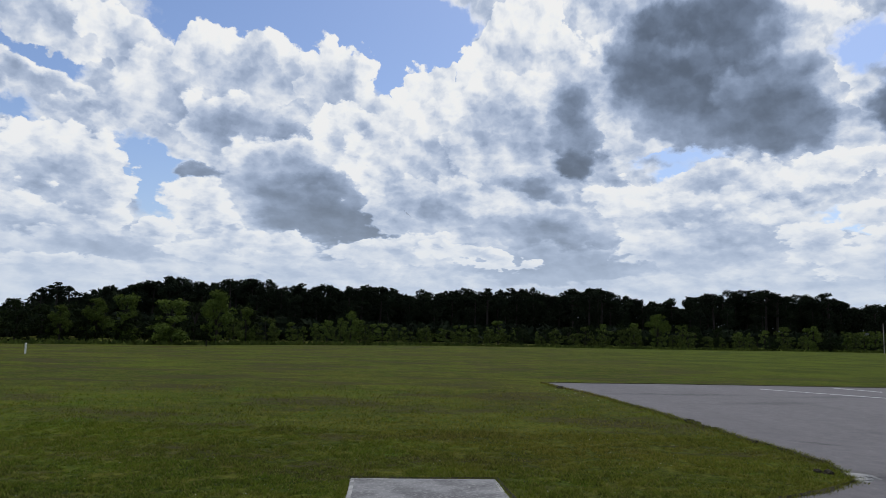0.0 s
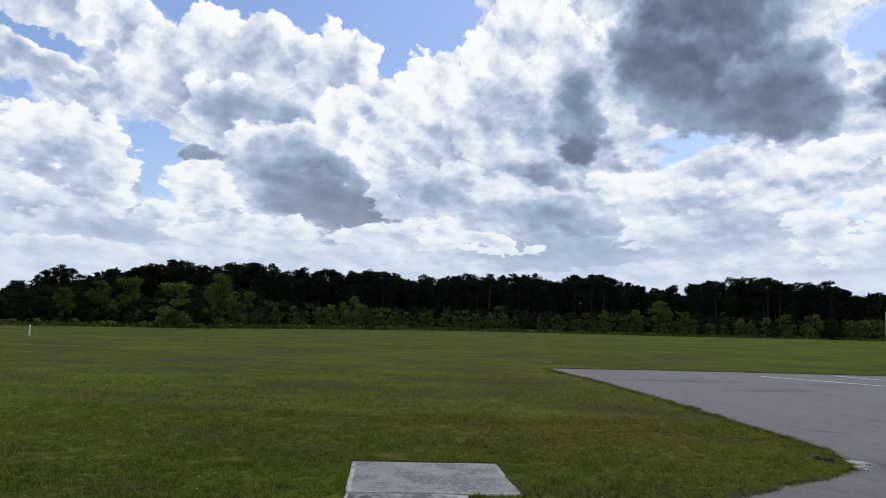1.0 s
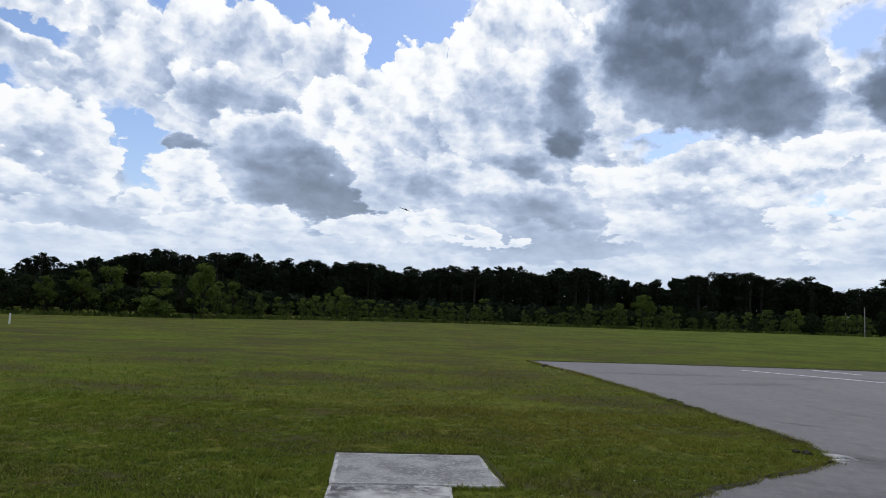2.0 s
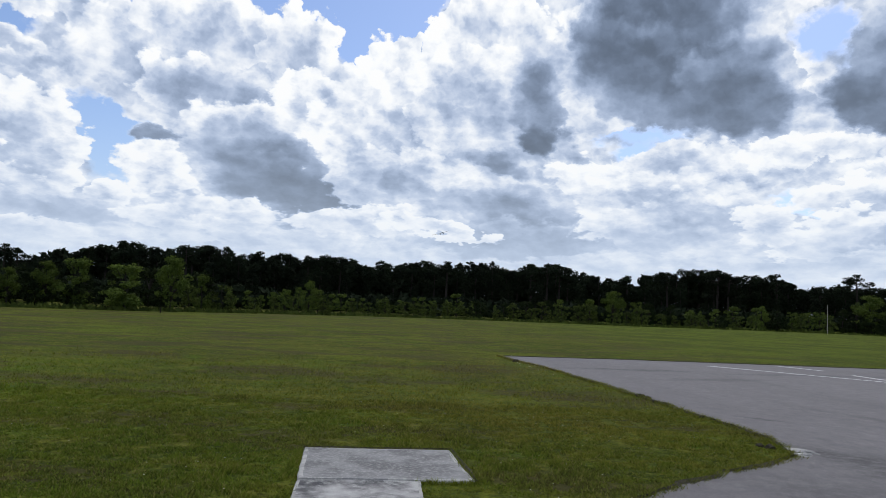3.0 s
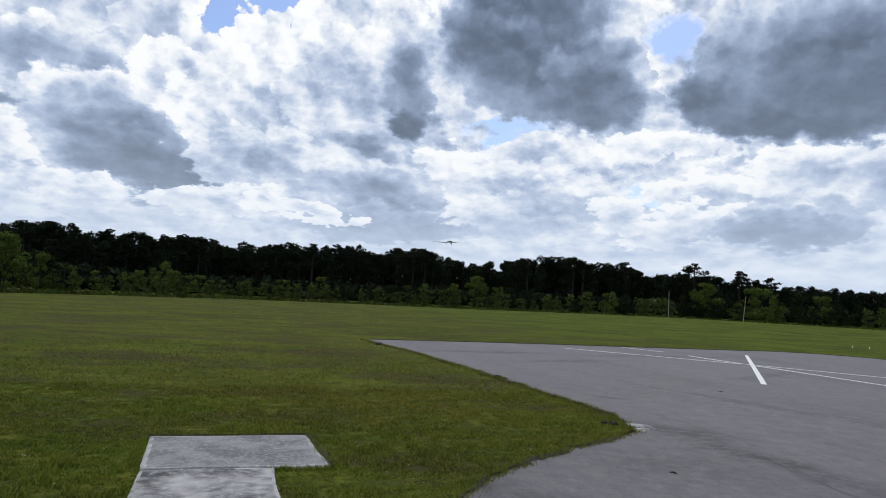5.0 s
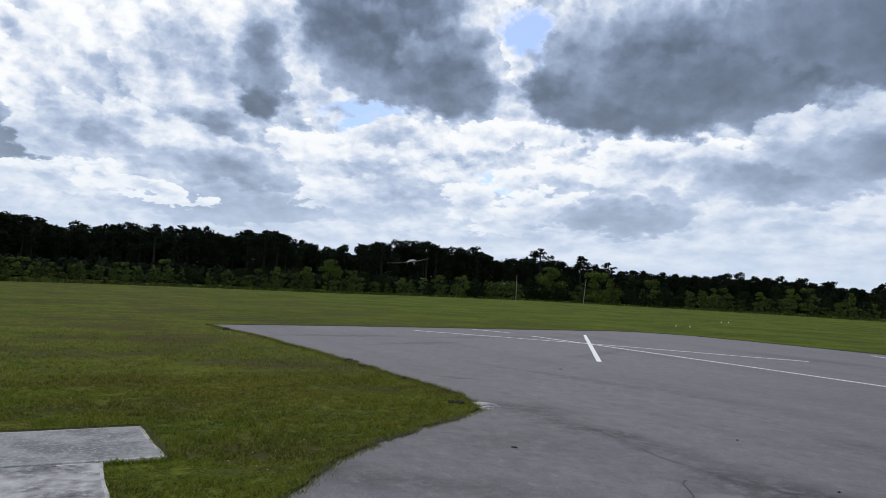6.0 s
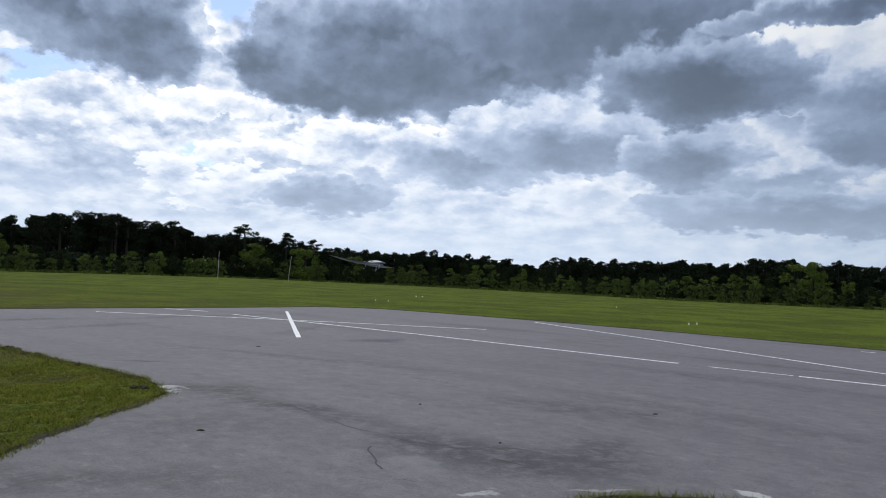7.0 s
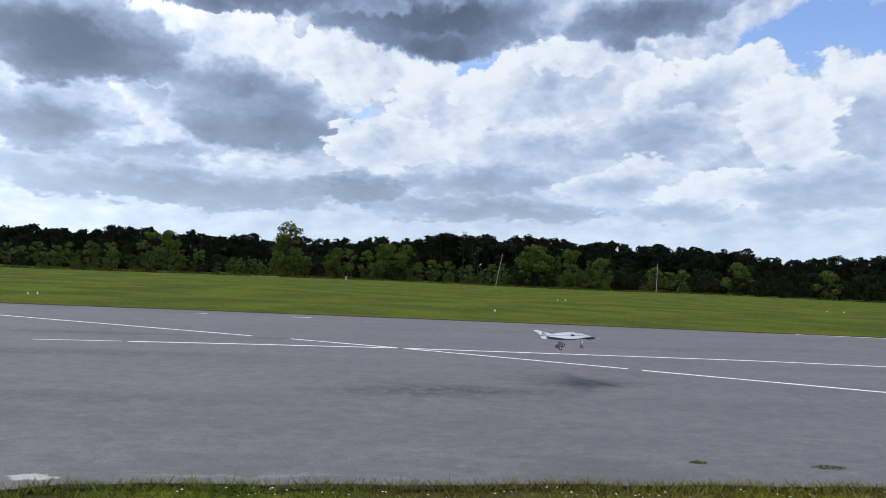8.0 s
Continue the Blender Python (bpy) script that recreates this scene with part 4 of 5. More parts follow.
# single trees that stand out: bearing, distance beyond the edge, height in degrees, width
oak = [broadleaf(80 + s, "field_tree", "broad leafy green tree standing out of the hedge", 6.0, 2.5, M_LEAF, 270, 0.13, 0.06, 40) for s in range(3)]
for a, back, el, wide in ((-27.9, 3, 1.4, 0.9), (-25.6, 3, 2.0, 0.9), (-23.6, 2, 2.35, 1.0), (-20.5, 0, 2.1, 1.35), (-17.4, 0, 2.95, 0.75), (-15.2, 4, 1.6, 0.8), (-7.2, 6, 1.55, 0.9), (16.8, 5, 1.85, 0.9), (27.4, 3, 1.1, 0.8), (34.2, 6, 2.15, 1.2),
                          (38.0, 6, 1.9, 1.3), (42.0, 6, 1.5, 1.2), (76.4, 4, 2.5, 0.8), (85.3, 3, 3.65, 1.05), (88.9, 3, 1.8, 1.2), (92.6, 6, 2.3, 1.0), (94.4, 4, 2.3, 1.0), (104.6, 4, 2.8, 1.1), (107.3, 6, 2.5, 1.0), (109.8, 3, 1.9, 0.9), (119.6, 3, 1.9, 1.1), (125.5, 2, 1.5, 1.3)):
    d = lerp(EDGE, a) + back
    tagged(put_tree(oak, a, d, d * math.tan(radians(el)) + 1.6, 6.0, wide), group="trees standing out")
def crowned_pine(seed):
    """An old pine 10 m high: long bare trunk, a broad crown of separate tufts at the top."""
    r = np.random.RandomState(seed)
    trunk = ([(0, 0, -0.2), (0.1, 0.05, 4), (0.05, 0.12, 7.5), (0, 0, 9.5)], [0.2, 0.15, 0.11, 0.04], 7)
    clumps, limbs = [(0, 0, 9.6, 0.5)], []
    for i in range(17):
        a, u = r.rand() * 6.283, r.rand()
        z, w = 7.3 + 2.3 * u, 1.75 * math.sin(math.pi * (0.28 + 0.62 * u)) * (0.35 + 0.65 * r.rand())
        clumps.append((w * math.cos(a), w * math.sin(a), z, 0.34 + 0.28 * r.rand()))
        if i % 2:
            limbs.append(([(0, 0, z - 0.7), (w * 0.6 * math.cos(a), w * 0.6 * math.sin(a), z - 0.3), (w * math.cos(a), w * math.sin(a), z)], [0.06, 0.04, 0.02]))
    clumps += [(0.5, 0.3, 5.9, 0.35), (-0.4, -0.5, 6.5, 0.4)]
    return tree_thing("pine_tree", r, "tall old pine with an open crown above the wood", "tree", trunk, limbs, clumps, 230, 0.15, M_PINE, 0.7)


# tall pines that top the skyline: bearing, height in degrees
tall = [crowned_pine(30), crowned_pine(31), crowned_pine(32)]
for a, el in ((-29.2, 2.5), (-28.3, 2.95), (-27.5, 2.7), (-25.9, 2.5), (33.4, 3.55), (36.6, 3.05), (38.7, 2.65), (58.0, 2.15), (31.2, 2.6), (28.4, 3.45), (24.4, 3.65), (25.1, 3.4), (20.8, 3.4), (10.4, 3.7), (11.6, 3.75), (12.6, 3.6), (-16.5, 3.75), (3.6, 3.65), (-31.6, 1.1), (120.2, 2.95), (99.6, 3.1), (72.5, 2.6), (105.2, 3.25)):
    d = lerp(EDGE, a) + 44
    put_tree(tall, a, d, d * math.tan(radians(el)) + 1.6, 10.0, 1.35)


def spindly(bearing, dist, height):
    """A nearly bare thin tree with a few tufts."""
    r = np.random.RandomState(9)
    limbs, clumps = [], [(0, 0, height - 0.3, 0.5), (0.2, 0.1, height - 0.9, 0.4)]
    for i in range(9):
        z, a = height * (0.35 + 0.06 * i), r.rand() * 6.283
        ln = 0.9 * (1 - 0.5 * i / 9)
        limbs.append(([(0, 0, z), (ln * math.cos(a), ln * math.sin(a), z + 0.5 * ln)], [0.03, 0.01]))
        if i % 2:
            clumps.append((ln * math.cos(a), ln * math.sin(a), z + 0.5 * ln, 0.28))
    t = tree_thing("spindly_tree", r, "thin nearly bare tree with sparse tufts", "tree", ([(0, 0, -0.1), (0.15, 0, height * 0.5), (0, 0, height)], [0.09, 0.06, 0.02], 6), limbs, clumps, 90, 0.12, M_LEAF)
    t.matrix_basis = pose(dist * math.sin(radians(bearing)), dist * math.cos(radians(bearing)), 0)


spindly(98.9, 128, 128 * math.tan(radians(3.55)) + 1.6)
spindly(100.1, 131, 7.0)


def pole(bearing, dist, height, lean, label):
    bm = bmesh.new()
    tube(bm, [(0, 0, -0.2), (lean * 0.5, 0, height * 0.5), (lean, 0, height)], [0.06, 0.05, 0.04], 8)
    ob = tagged(part("wooden_pole", bm, M_POLE, None), label, "pole", "poles along the field")
    ob.matrix_basis = pose(dist * math.sin(radians(bearing)), dist * math.cos(radians(bearing)), 0, 0, 0, -bearing)


pole(31.63, 130, 4.6, 0.0, "upright weathered pole before the bushes")
pole(36.89, 130, 4.4, 0.35, "slightly tilted weathered pole before the bushes")
pole(101.55, 124, 5.6, 1.0, "leaning pale pole at the wood edge")
pole(113.87, 134, 5.2, 0.12, "upright pale pole at the wood edge")
# dry tall grass at the foot of the hedge
v, f = [], []
r = np.random.RandomState(3)
n = 5200
az = np.radians(r.uniform(-36, 136, n))
dd = np.interp(np.degrees(az), [p[0] for p in EDGE], [p[1] for p in EDGE]) - 1.2 + 3.5 * r.rand(n)
hh = 0.15 + 0.35 * r.rand(n)
x, y, w = dd * np.sin(az), dd * np.cos(az), 0.12 + 0.15 * r.rand(n)
tri = np.stack([np.c_[x - w * np.cos(az), y + w * np.sin(az), 0 * x], np.c_[x + w * np.cos(az), y - w * np.sin(az), 0 * x], np.c_[x + r.normal(size=n) * 0.1, y + r.normal(size=n) * 0.1, hh]], 1)
tagged(raw("tall_grass", tri.reshape(-1, 3), np.arange(3 * n).reshape(-1, 3), M_BUSH), "tall unmown grass at the foot of the hedge", "grass", kind="stuff")


# sandy track seen through the gap of the hedge, and a small utility box beside it
bm = bmesh.new()
rows = []
for k in range(13):
    a, w = 80.6 + 0.33 * k, 1.5 + 1.2 * noise.noise((k * 0.7, 3, 1))
    rows.append([bm.verts.new((e * math.sin(radians(a)), e * math.cos(radians(a)), 0.03 + 0.05 * j)) for j, e in enumerate((124 - w, 127, 130 + w))])
for q, u in zip(rows, rows[1:]):
    for j in range(2):
        bm.faces.new((q[j], q[j + 1], u[j + 1], u[j]))
bmesh.ops.recalc_face_normals(bm, faces=bm.faces)
tagged(part("path", bm, M_STRAW), "pale sandy track behind the hedge gap", "track", kind="structure")


def utility_box(bearing, dist):
    top = tagged(new("utility_box"), "small white utility box at the wood edge", "box")
    bm = bmesh.new()
    bmesh.ops.create_cube(bm, size=1, matrix=Matrix.Translation((0, 0, 0.25)) @ Matrix.Diagonal((0.35, 0.3, 0.5, 1)))
    bmesh.ops.bevel(bm, geom=bm.edges[:], offset=0.02, segments=2, affect="EDGES")
    part("body", bm, M_POLE, top)
    bm = bmesh.new()
    bmesh.ops.create_cube(bm, size=1, matrix=Matrix.Translation((0, 0, 0.525)) @ Matrix.Diagonal((0.42, 0.36, 0.05, 1)))
    part("lid", bm, M_WHITE, top)
    top.matrix_basis = pose(dist * math.sin(radians(bearing)), dist * math.cos(radians(bearing)), 0, 0, 0, -bearing)


utility_box(89.7, 124)


# ---- field markers ----
def field_marker(x, y, h=0.11):
    """A small white marker flag: peg and folded plate."""
    top = tagged(new("field_marker"), "small white marker standing in the mown grass", "marker", "markers in the field")
    bm = bmesh.new()
    tube(bm, [(0, 0, -0.03), (0, 0, h)], [0.012, 0.012], 6)
    part("peg", bm, M_POLE, top)
    bm = bmesh.new()
    bmesh.ops.create_cone(bm, cap_ends=True, segments=10, radius1=0.034, radius2=0.012, depth=h * 0.8, matrix=Matrix.Translation((0, 0, h * 0.65)))
    part("cap", bm, M_WHITE, top)
    top.matrix_basis = pose(x, y, 0)


for x, y in ((31.2, 32.4), (31.9, 32.0), (43.0, 40.0), (44.1, 40.3), (32.4, 13.0), (33.1, 12.9), (50.4, 25.9), (32.9, -6.9), (53.3, -15.8), (54.8, -16.9), (52.9, -37.6), (52.3, -38.6)):
    field_marker(x, y)


def white_post(x, y, h, mat=M_WHITE):
    top = tagged(new("boundary_post"), "thin white boundary post in the grass" if mat == M_WHITE else "short weathered post in the grass", "post")
    bm = bmesh.new()
    bmesh.ops.create_cube(bm, size=1, matrix=Matrix.Diagonal((0.09, 0.05, h, 1)))
    bmesh.ops.translate(bm, verts=bm.verts, vec=(0, 0, h / 2 - 0.05))
    bmesh.ops.bevel(bm, geom=bm.edges[:], offset=0.008, segments=2, affect="EDGES")
    part("shaft", bm, mat, top)
    bm = bmesh.new()
    tube(bm, [(0, 0, h - 0.05), (0, 0, h)], [0.05, 0.02], 8)
    part("cap", bm, mat, top)
    top.matrix_basis = pose(x, y, 0, 0, 0, 30)


white_post(-21.6, 37.6, 0.56)
white_post(-19.5, 60.0, 0.5, M_BARK)


# ---- model aircraft: nose along -y, left wing along +x ----
def half_span(s):
    """Leading edge, trailing edge, thickness and camber line height at the span station s (metres from the centre)."""
    st = [(0.0, -0.56, 0.40, 0.15, 0.04), (0.04, -0.545, 0.41, 0.15, 0.04), (0.09, -0.44, 0.42, 0.135, 0.035), (0.16, -0.30, 0.40, 0.105, 0.022), (0.28, -0.17, 0.36, 0.075, 0.003), (0.4, -0.03, 0.32, 0.05, 0.0),
          (0.6, 0.1, 0.345, 0.034, 0.004), (0.85, 0.26, 0.4, 0.024, 0.01), (1.02, 0.365, 0.44, 0.014, 0.014), (1.06, 0.41, 0.45, 0.006, 0.015)]
    le, te, th, zc = [float(np.interp(s, [q[0] for q in st], [q[k] for q in st])) for k in range(1, 5)]
    return le, te, th, zc + 0.11 * max(0.0, s - 0.2)


def wing_section(s, side, n=16):
    le, te, th, zc = half_span(s)
    up, low = [], []
    for i in range(n + 1):
        u = (1 - math.cos(math.pi * i / n)) / 2
        y = le + (te - le) * u
        t = th * 2.6 * (0.2969 * math.sqrt(u) - 0.126 * u - 0.3516 * u * u + 0.2843 * u ** 3 - 0.1036 * u ** 4)
        up.append((side * s, y, zc + t * 1.0))
        low.append((side * s, y, zc - t * 0.8))
    return up, low


def shell(stations, which, side):
    bm = bmesh.new()
    rows = [[bm.verts.new(p) for p in wing_section(s, side)[which]] for s in stations]
    for r, q in zip(rows, rows[1:]):
        for k in range(len(r) - 1):
            bm.faces.new((r[k], r[k + 1], q[k + 1], q[k]))
    bmesh.ops.recalc_face_normals(bm, faces=bm.faces)
    if bm.faces and (sum(f.normal.z for f in bm.faces) > 0) != (which == 0):
        bmesh.ops.reverse_faces(bm, faces=bm.faces)
    return bm


def wheel(parent, x, y, z, r, w):
    """Tyre with a metal hub; axle along x."""
    bm = bmesh.new()
    prof = [(r * 0.55, -w / 2), (r * 0.86, -w / 2), (r * 0.97, -w * 0.3), (r, 0), (r * 0.97, w * 0.3), (r * 0.86, w / 2), (r * 0.55, w / 2)]
    rings = [[bm.verts.new((x + q, y + p * math.cos(k * math.tau / 20), z + p * math.sin(k * math.tau / 20))) for k in range(20)] for p, q in prof]
    for a, b in zip(rings, rings[1:] + rings[:1]):
        for k in range(20):
            bm.faces.new((a[k], a[(k + 1) % 20], b[(k + 1) % 20], b[k]))
    bmesh.ops.recalc_face_normals(bm, faces=bm.faces)
    tyre = part("wheel", bm, M_RUBBER, parent, "black rubber tyre")
    bm = bmesh.new()
    bmesh.ops.create_cone(bm, cap_ends=True, segments=16, radius1=r * 0.54, radius2=r * 0.54, depth=w * 0.8, matrix=pose(x, y, z, 0, 90, 0))
    part("rim", bm, M_METAL, tyre, "grey metal wheel rim")


def aircraft():
    top = tagged(new("model_airplane"), "white and blue flying-wing model jet with wheels down", "model airplane")
    inner, outer = [0.0, 0.025, 0.05, 0.08, 0.11, 0.15, 0.19, 0.23, 0.28, 0.34, 0.4], [0.4, 0.5, 0.6, 0.72, 0.85, 0.94, 1.02, 1.06]
    for side, word in ((1, "left"), (-1, "right")):
        part("upper_body", shell(inner, 0, side), M_SKIN, top, "smooth white upper body shell", True)
        part("belly", shell(inner, 1, side), M_BLUE, top, "dark blue belly shell", True)
        part("wing", shell(outer, 0, side), M_SKIN, top, "swept white wing panel", True)
        part("wing_underside", shell(outer, 1, side), M_DARK, top, "dark wing underside", True)
        # dark wing tip cap and control surface
        bm = bmesh.new()
        tube(bm, [(side * q, half_span(q)[0] + 0.004, half_span(q)[3] - 0.002) for q in (0.2, 0.3, 0.4, 0.6, 0.8, 1.0)], [0.009, 0.01, 0.01, 0.009, 0.008, 0.006], 8)
        part("leading_edge", bm, M_DARK, top, "black leading edge strip", True)
        bm = bmesh.new()
        le, te, th, zc = half_span(1.03)
        for s, k in ((0.985, 1.0), (1.065, 0.5)):
            le, te, th, zc = half_span(min(s, 1.06))
            for y, z in ((le - 0.004, zc), ((le + te) / 2, zc + 0.013 * k), (te + 0.004, zc), ((le + te) / 2, zc - 0.01 * k)):
                bm.verts.new((side * s, y, z))
        bm.verts.ensure_lookup_table()
        v = bm.verts
        for k in range(4):
            bm.faces.new((v[k], v[(k + 1) % 4], v[4 + (k + 1) % 4], v[4 + k]))
        bm.faces.new((v[4], v[5], v[6], v[7]))
        bm.faces.new((v[3], v[2], v[1], v[0]))
        bmesh.ops.recalc_face_normals(bm, faces=bm.faces)
        part("wing_tip", bm, M_DARK, top, "black wing tip")
        bm = bmesh.new()
        q = [(0.46, 0.30), (0.80, 0.36), (0.80, 0.395), (0.46, 0.335)]
        vs = [bm.verts.new((side * a, b, half_span(a)[3] + 0.012)) for a, b in q] + [bm.verts.new((side * a, b, half_span(a)[3] - 0.008)) for a, b in q]
        for k in range(4):
            bm.faces.new((vs[k], vs[(k + 1) % 4], vs[4 + (k + 1) % 4], vs[4 + k]))
        bm.faces.new(vs[:4])
        bm.faces.new(vs[7:3:-1])
        bmesh.ops.recalc_face_normals(bm, faces=bm.faces)
        part("elevon", bm, M_SKIN, top)
        # side window, main leg with a tilted two-wheel bogie
        bm = bmesh.new()
        bmesh.ops.create_uvsphere(bm, u_segments=14, v_segments=8, radius=1.0, matrix=Matrix.Translation((side * 0.112, -0.18, 0.075)) @ Matrix.Diagonal((0.022, 0.045, 0.018, 1)))
        part("side_window", bm, M_DARK, top, "black side window", True)
        bm = bmesh.new()
        tube(bm, [(side * 0.17, 0.02, 0.0), (side * 0.175, 0.03, -0.13)], [0.009, 0.007], 8)
        leg = part("main_leg", bm, M_METAL, top, "bare metal main landing leg")
        bm = bmesh.new()
        tube(bm, [(side * 0.175, 0.055, -0.155), (side * 0.175, 0.005, -0.105)], [0.008, 0.008], 6)
        part("bogie_beam", bm, M_METAL, top)
        wheel(top, side * 0.19, 0.055, -0.157, 0.034, 0.026)
        wheel(top, side * 0.19, -0.002, -0.107, 0.034, 0.026)
    # hump of the engine bay along the spine
    bm = bmesh.new()
    bmesh.ops.create_uvsphere(bm, u_segments=28, v_segments=16, radius=1.0)
    for v in bm.verts:
        taper = 1.0 - 0.35 * max(0.0, v.co.y)
        v.co = Vector((v.co.x * 0.13 * taper, -0.1 + v.co.y * 0.36, 0.06 + v.co.z * 0.062 * taper))
    part("spine_hump", bm, M_SKIN, top, "rounded white engine hump", True)
    bm = bmesh.new()
    bmesh.ops.create_uvsphere(bm, u_segments=20, v_segments=12, radius=1.0)
    for v in bm.verts:
        v.co = Vector((v.co.x * 0.05, -0.5 + v.co.y * 0.14, 0.024 + v.co.z * 0.034))
    part("nose", bm, M_BLUE, top, "blue pointed nose cone", True)
    bm = bmesh.new()
    tube(bm, [(0, -0.6, 0.015), (0, -0.7, 0.012)], [0.004, 0.002], 6)
    part("nose_probe", bm, M_METAL, top)
    bm = bmesh.new()
    bmesh.ops.create_uvsphere(bm, u_segments=18, v_segments=10, radius=1.0, matrix=Matrix.Translation((0, -0.26, 0.1)) @ Matrix.Diagonal((0.06, 0.09, 0.018, 1)))
    part("intake", bm, M_DARK, top, "dark dorsal air intake", True)
    bm = bmesh.new()
    prof = [(0.26, 0.05), (0.34, 0.13), (0.37, 0.13), (0.39, 0.04)]
    vs = [bm.verts.new((0.007, y, z)) for y, z in prof] + [bm.verts.new((-0.007, y, z)) for y, z in prof]
    for k in range(4):
        bm.faces.new((vs[k], vs[(k + 1) % 4], vs[4 + (k + 1) % 4], vs[4 + k]))
    bm.faces.new(vs[:4])
    bm.faces.new(vs[7:3:-1])
    bmesh.ops.recalc_face_normals(bm, faces=bm.faces)
    part("tail_fin", bm, M_SKIN, top, "small white upright tail fin")
    bm = bmesh.new()
    tube(bm, [(0, 0.34, 0.03), (0, 0.415, 0.03)], [0.026, 0.022], 16)
    part("exhaust", bm, M_DARK, top, "dark exhaust pipe")
    bm = bmesh.new()
    tube(bm, [(0, -0.36, -0.01), (0, -0.375, -0.125)], [0.009, 0.007], 8)
    part("nose_leg", bm, M_METAL, top, "bare metal nose leg")
    wheel(top, 0.0, -0.375, -0.14, 0.032, 0.024)
    bm = bmesh.new()
    bmesh.ops.create_uvsphere(bm, u_segments=12, v_segments=8, radius=0.009, matrix=Matrix.Translation((0, -0.39, -0.06)))
    part("landing_light", bm, M_LAMP, top, "small bright landing light")
    return top


plane = aircraft()
SIZE, SPAN = 0.84, 1.05
for o in plane.children_recursive:
    if o.parent == plane:
        o.matrix_basis = Matrix.Diagonal((SPAN, SIZE, SIZE, 1)) @ o.matrix_basis

# ---- grass and flowers close by ----
def turf_blades(name, area, count, seed, tall, label, fade=1.45):
    r = np.random.RandomState(seed)
    (x0, y0), (x1, y1) = area
    x, y = r.uniform(x0, x1, count), r.uniform(y0, y1, count)
    ok = ~inside(x, y, ASPHALT_OUTLINE)
    for s in (SLAB_FAR, SLAB_NEAR):
        ok &= ~inside(x, y, s)
    dist = np.hypot(x, y)
    ok &= r.rand(count) < np.clip(fade - dist / 16, 0.0, 1.0) ** 1.4
    clump = np.array([0.62 + 1.5 * noise.noise((a * 5.5, b * 5.5, 9)) if k else 0.0 for a, b, k in zip(x, y, ok)])
    ok &= r.rand(count) < clump
    x, y = x[ok], y[ok]
    n = len(x)
    patch = np.array([0.6 + 0.7 * noise.noise((a * 0.9, b * 0.9, 3)) + 0.6 * noise.noise((a * 3, b * 3, 5)) for a, b in zip(x, y)]).clip(0.12, 1.6)
    h = tall * (0.5 + r.rand(n)) * patch
    d, w = r.rand(n) * 6.283, 0.005 + 0.008 * r.rand(n)
    lean = h * (0.3 + 0.8 * r.rand(n))
    b = r.rand(n) * 6.283
    tri = np.stack([np.c_[x - w * np.cos(d), y - w * np.sin(d), np.zeros(n)], np.c_[x + w * np.cos(d), y + w * np.sin(d), np.zeros(n)], np.c_[x + lean * np.cos(b), y + lean * np.sin(b), h]], 1)
    tagged(raw(name, tri.reshape(-1, 3), np.arange(3 * n).reshape(-1, 3), M_BLADE), label, "grass", kind="stuff")


turf_blades("grass", ((-6.5, 4.6), (5.3, 12.0)), 400000, 1, 0.036, "short mown grass blades round the slabs")
turf_blades("grass", ((-13.0, 11.0), (5.4, 25.0)), 240000, 2, 0.05, "short mown grass blades further out")
turf_blades("grass", ((4.0, -9.0), (6.05, 2.85)), 55000, 3, 0.045, "rough grass blades along the near runway edge")


def edge_tufts(line, count, seed, spread, tall):
    """Longer blades that hang over the asphalt's edge."""
    r = np.random.RandomState(seed)
    i = r.randint(0, len(line), count)
    p = np.array(line)[i] + r.normal(size=(count, 2)) * spread
    h, b = tall * (0.4 + r.rand(count)), r.rand(count) * 6.283
    d, w = r.rand(count) * 6.283, 0.005
    tri = np.stack([np.c_[p[:, 0] - w * np.cos(d), p[:, 1] - w * np.sin(d), np.zeros(count)], np.c_[p[:, 0] + w * np.cos(d), p[:, 1] + w * np.sin(d), np.zeros(count)],
                    np.c_[p[:, 0] + h * np.cos(b), p[:, 1] + h * np.sin(b), 0.012 + h]], 1)
    tagged(raw("grass", tri.reshape(-1, 3), np.arange(3 * count).reshape(-1, 3), M_BLADE), "longer grass hanging over the asphalt edge", "grass", kind="stuff")


edge_tufts([p for p in left_line if p[1] > 5.0], 9000, 7, 0.05, 0.05)
edge_tufts([p for p in near_line if 2.0 < p[0] and p[1] > -9.0], 9000, 8, 0.04, 0.06)
edge_tufts([(-0.97, 7.9 - 1.3 * k / 20) for k in range(21)] + [(-0.95 + 1.58 * k / 30, 7.93 + 0.12 * k / 30) for k in range(31)] + [(0.67 + 0.1 * k / 20, 8.0 - 1.35 * k / 20) for k in range(21)] + [(0.3 + 0.45 * k / 9, 6.6) for k in range(10)], 2600, 9, 0.022, 0.035)


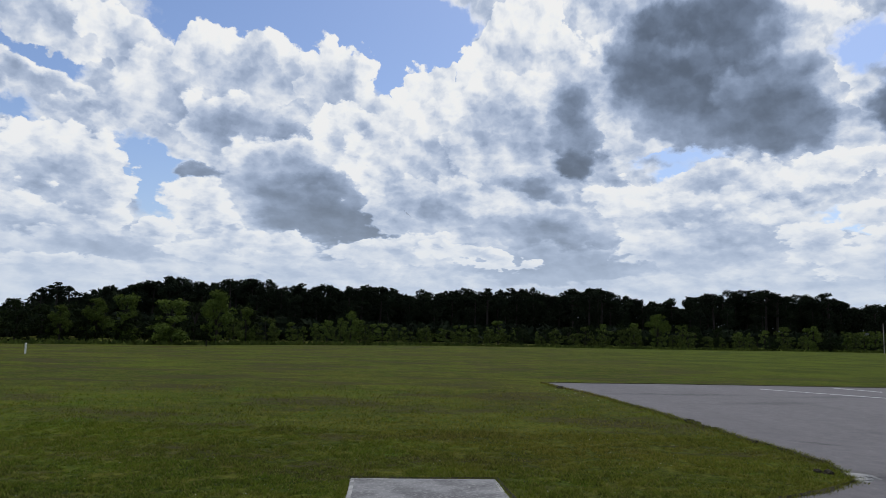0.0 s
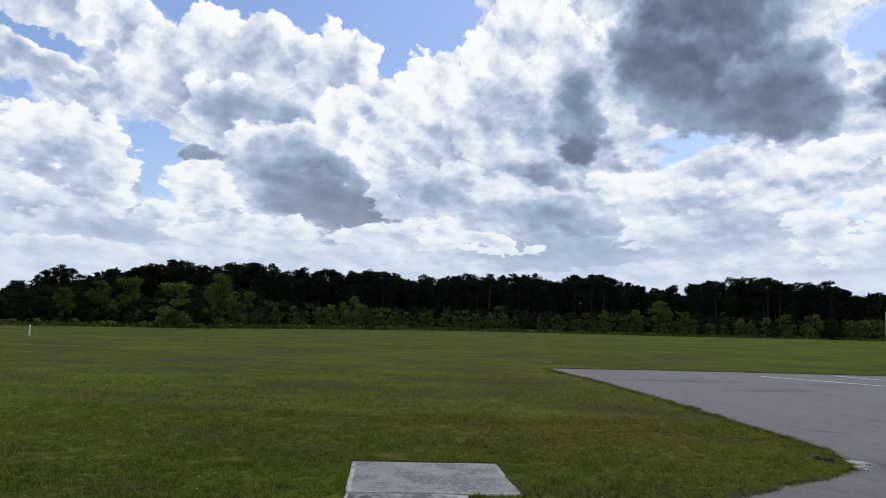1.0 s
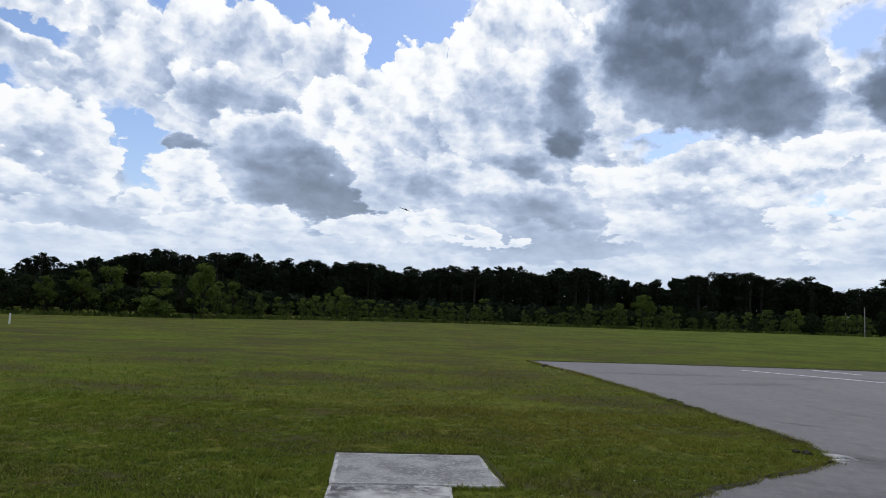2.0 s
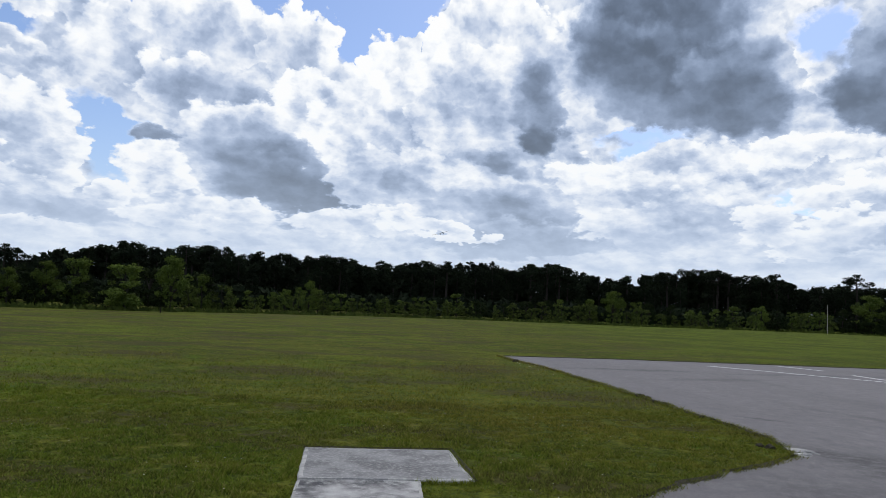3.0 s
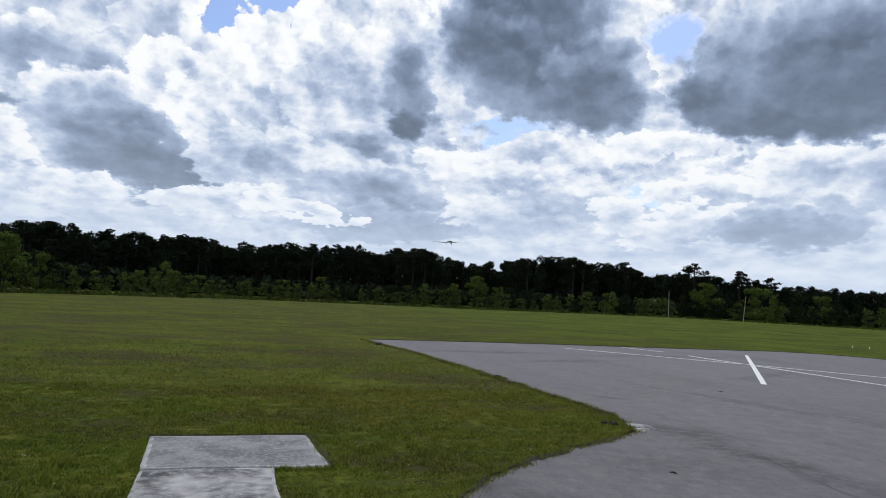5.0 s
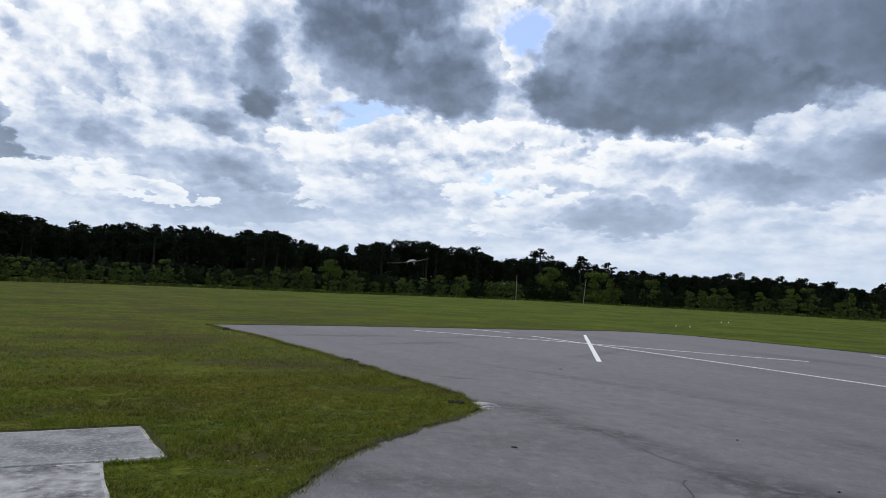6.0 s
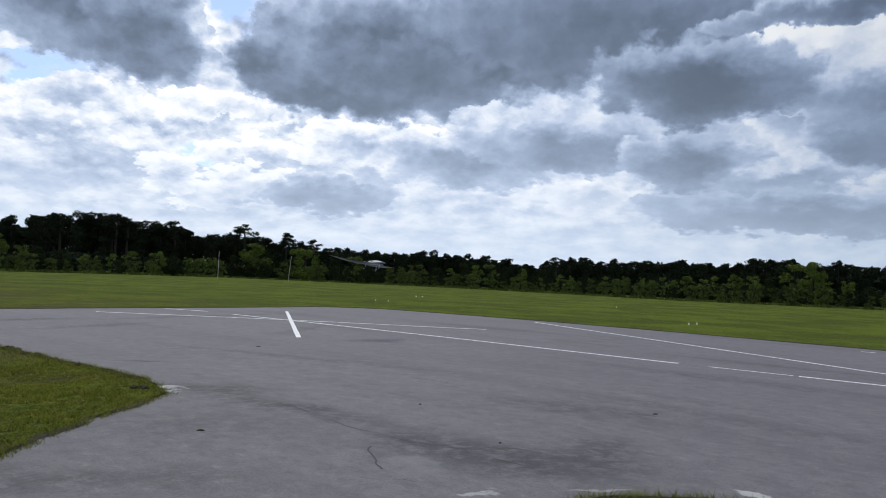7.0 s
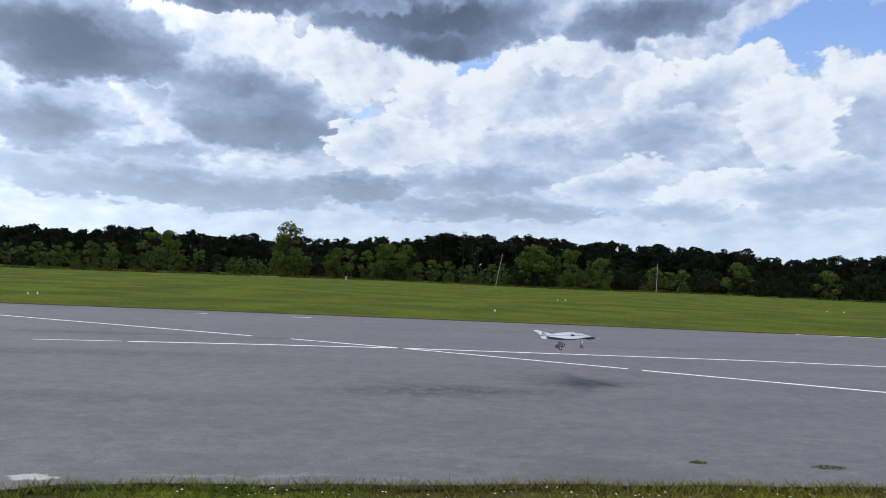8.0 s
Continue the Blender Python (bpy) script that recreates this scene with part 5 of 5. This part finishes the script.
def flowers(name, places, size, label):
    """Tiny white flower heads on short stalks."""
    v, f = [], []
    r = np.random.RandomState(len(places))
    for x, y in places:
        z, s = 0.02 + 0.025 * r.rand(), size * (0.6 + 0.8 * r.rand())
        k = len(v)
        ring = [(x + s * math.cos(j * 1.2566), y + s * math.sin(j * 1.2566), z + 0.3 * s * r.rand()) for j in range(5)]
        v += ring + [(x, y, z + 0.6 * s)]
        f += [(k + j, k + (j + 1) % 5, k + 5) for j in range(5)]
    tagged(raw(name, v, f, M_PETAL), label, "flowers", kind="stuff")


r = np.random.RandomState(11)
spots = [(x, y) for x, y in zip(r.uniform(-5, 5, 260), r.uniform(5.4, 13, 260)) if not inside(np.array([x]), np.array([y]), ASPHALT_OUTLINE + [])[0] and not (-1 < x < 0.9 and 4.8 < y < 8.1)]
flowers("clover_flowers", spots, 0.006, "tiny white clover flowers in the turf")
flowers("clover_flowers", list(zip(r.normal(5.8, 0.12, 110), r.uniform(-8, 0.8, 110))), 0.008, "white clover flowers along the runway edge")
flowers("clover_flowers", list(zip(3.75 + r.normal(0, 0.25, 60), 20.5 + r.normal(0, 1.2, 40))), 0.014, "pale clover flowers by the asphalt tip")


def motions():
    # seconds, x, y, z, pitch up, bank (left wing up), heading
    rows = [
        (0.0, -7.9, 150.0, 26.6, 4, -42, -6), (0.5, -9.2, 140.0, 25.7, 3, -58, 2), (1.0, -8.7, 130.0, 23.6, 2, -56, 6), (1.5, -7.2, 119.0, 20.1, 2, -34, 12), (2.2, -2.4, 103.0, 15.2, 2, -8, 16), (3.0, 4.65, 86.0, 10.4, 3, 18, 16),
        (3.5, 7.5, 75.5, 8.43, 3, 11, 12), (4.0, 9.5, 65.0, 7.6, 3, 8, 9), (4.7, 11.9, 54.2, 6.1, 3, 5, 5), (5.3, 13.3, 44.5, 4.79, 4, 3, 1), (5.5, 13.4, 40.8, 4.21, 4, 3, 0), (6.0, 13.6, 31.7, 2.74, 4, 9, -1),
        (6.5, 13.55, 22.65, 2.09, 4, 1, -2), (7.0, 13.2, 13.8, 1.87, 4, -6, -4), (7.3, 13.05, 8.65, 1.43, 4, 1, -7), (7.5, 12.85, 5.1, 1.18, 3, 4, -8), (7.7, 12.65, 1.6, 0.85, 3, 4, -9), (7.9, 12.05, -1.94, 0.71, 3, 2, -9), (8.0, 11.7, -3.68, 0.665, 2, -1.5, -9),
    ]
    walk(plane, [(t, pose(x, y, z, -pitch, -bank, turn)) for t, x, y, z, pitch, bank, turn in rows])


motions()
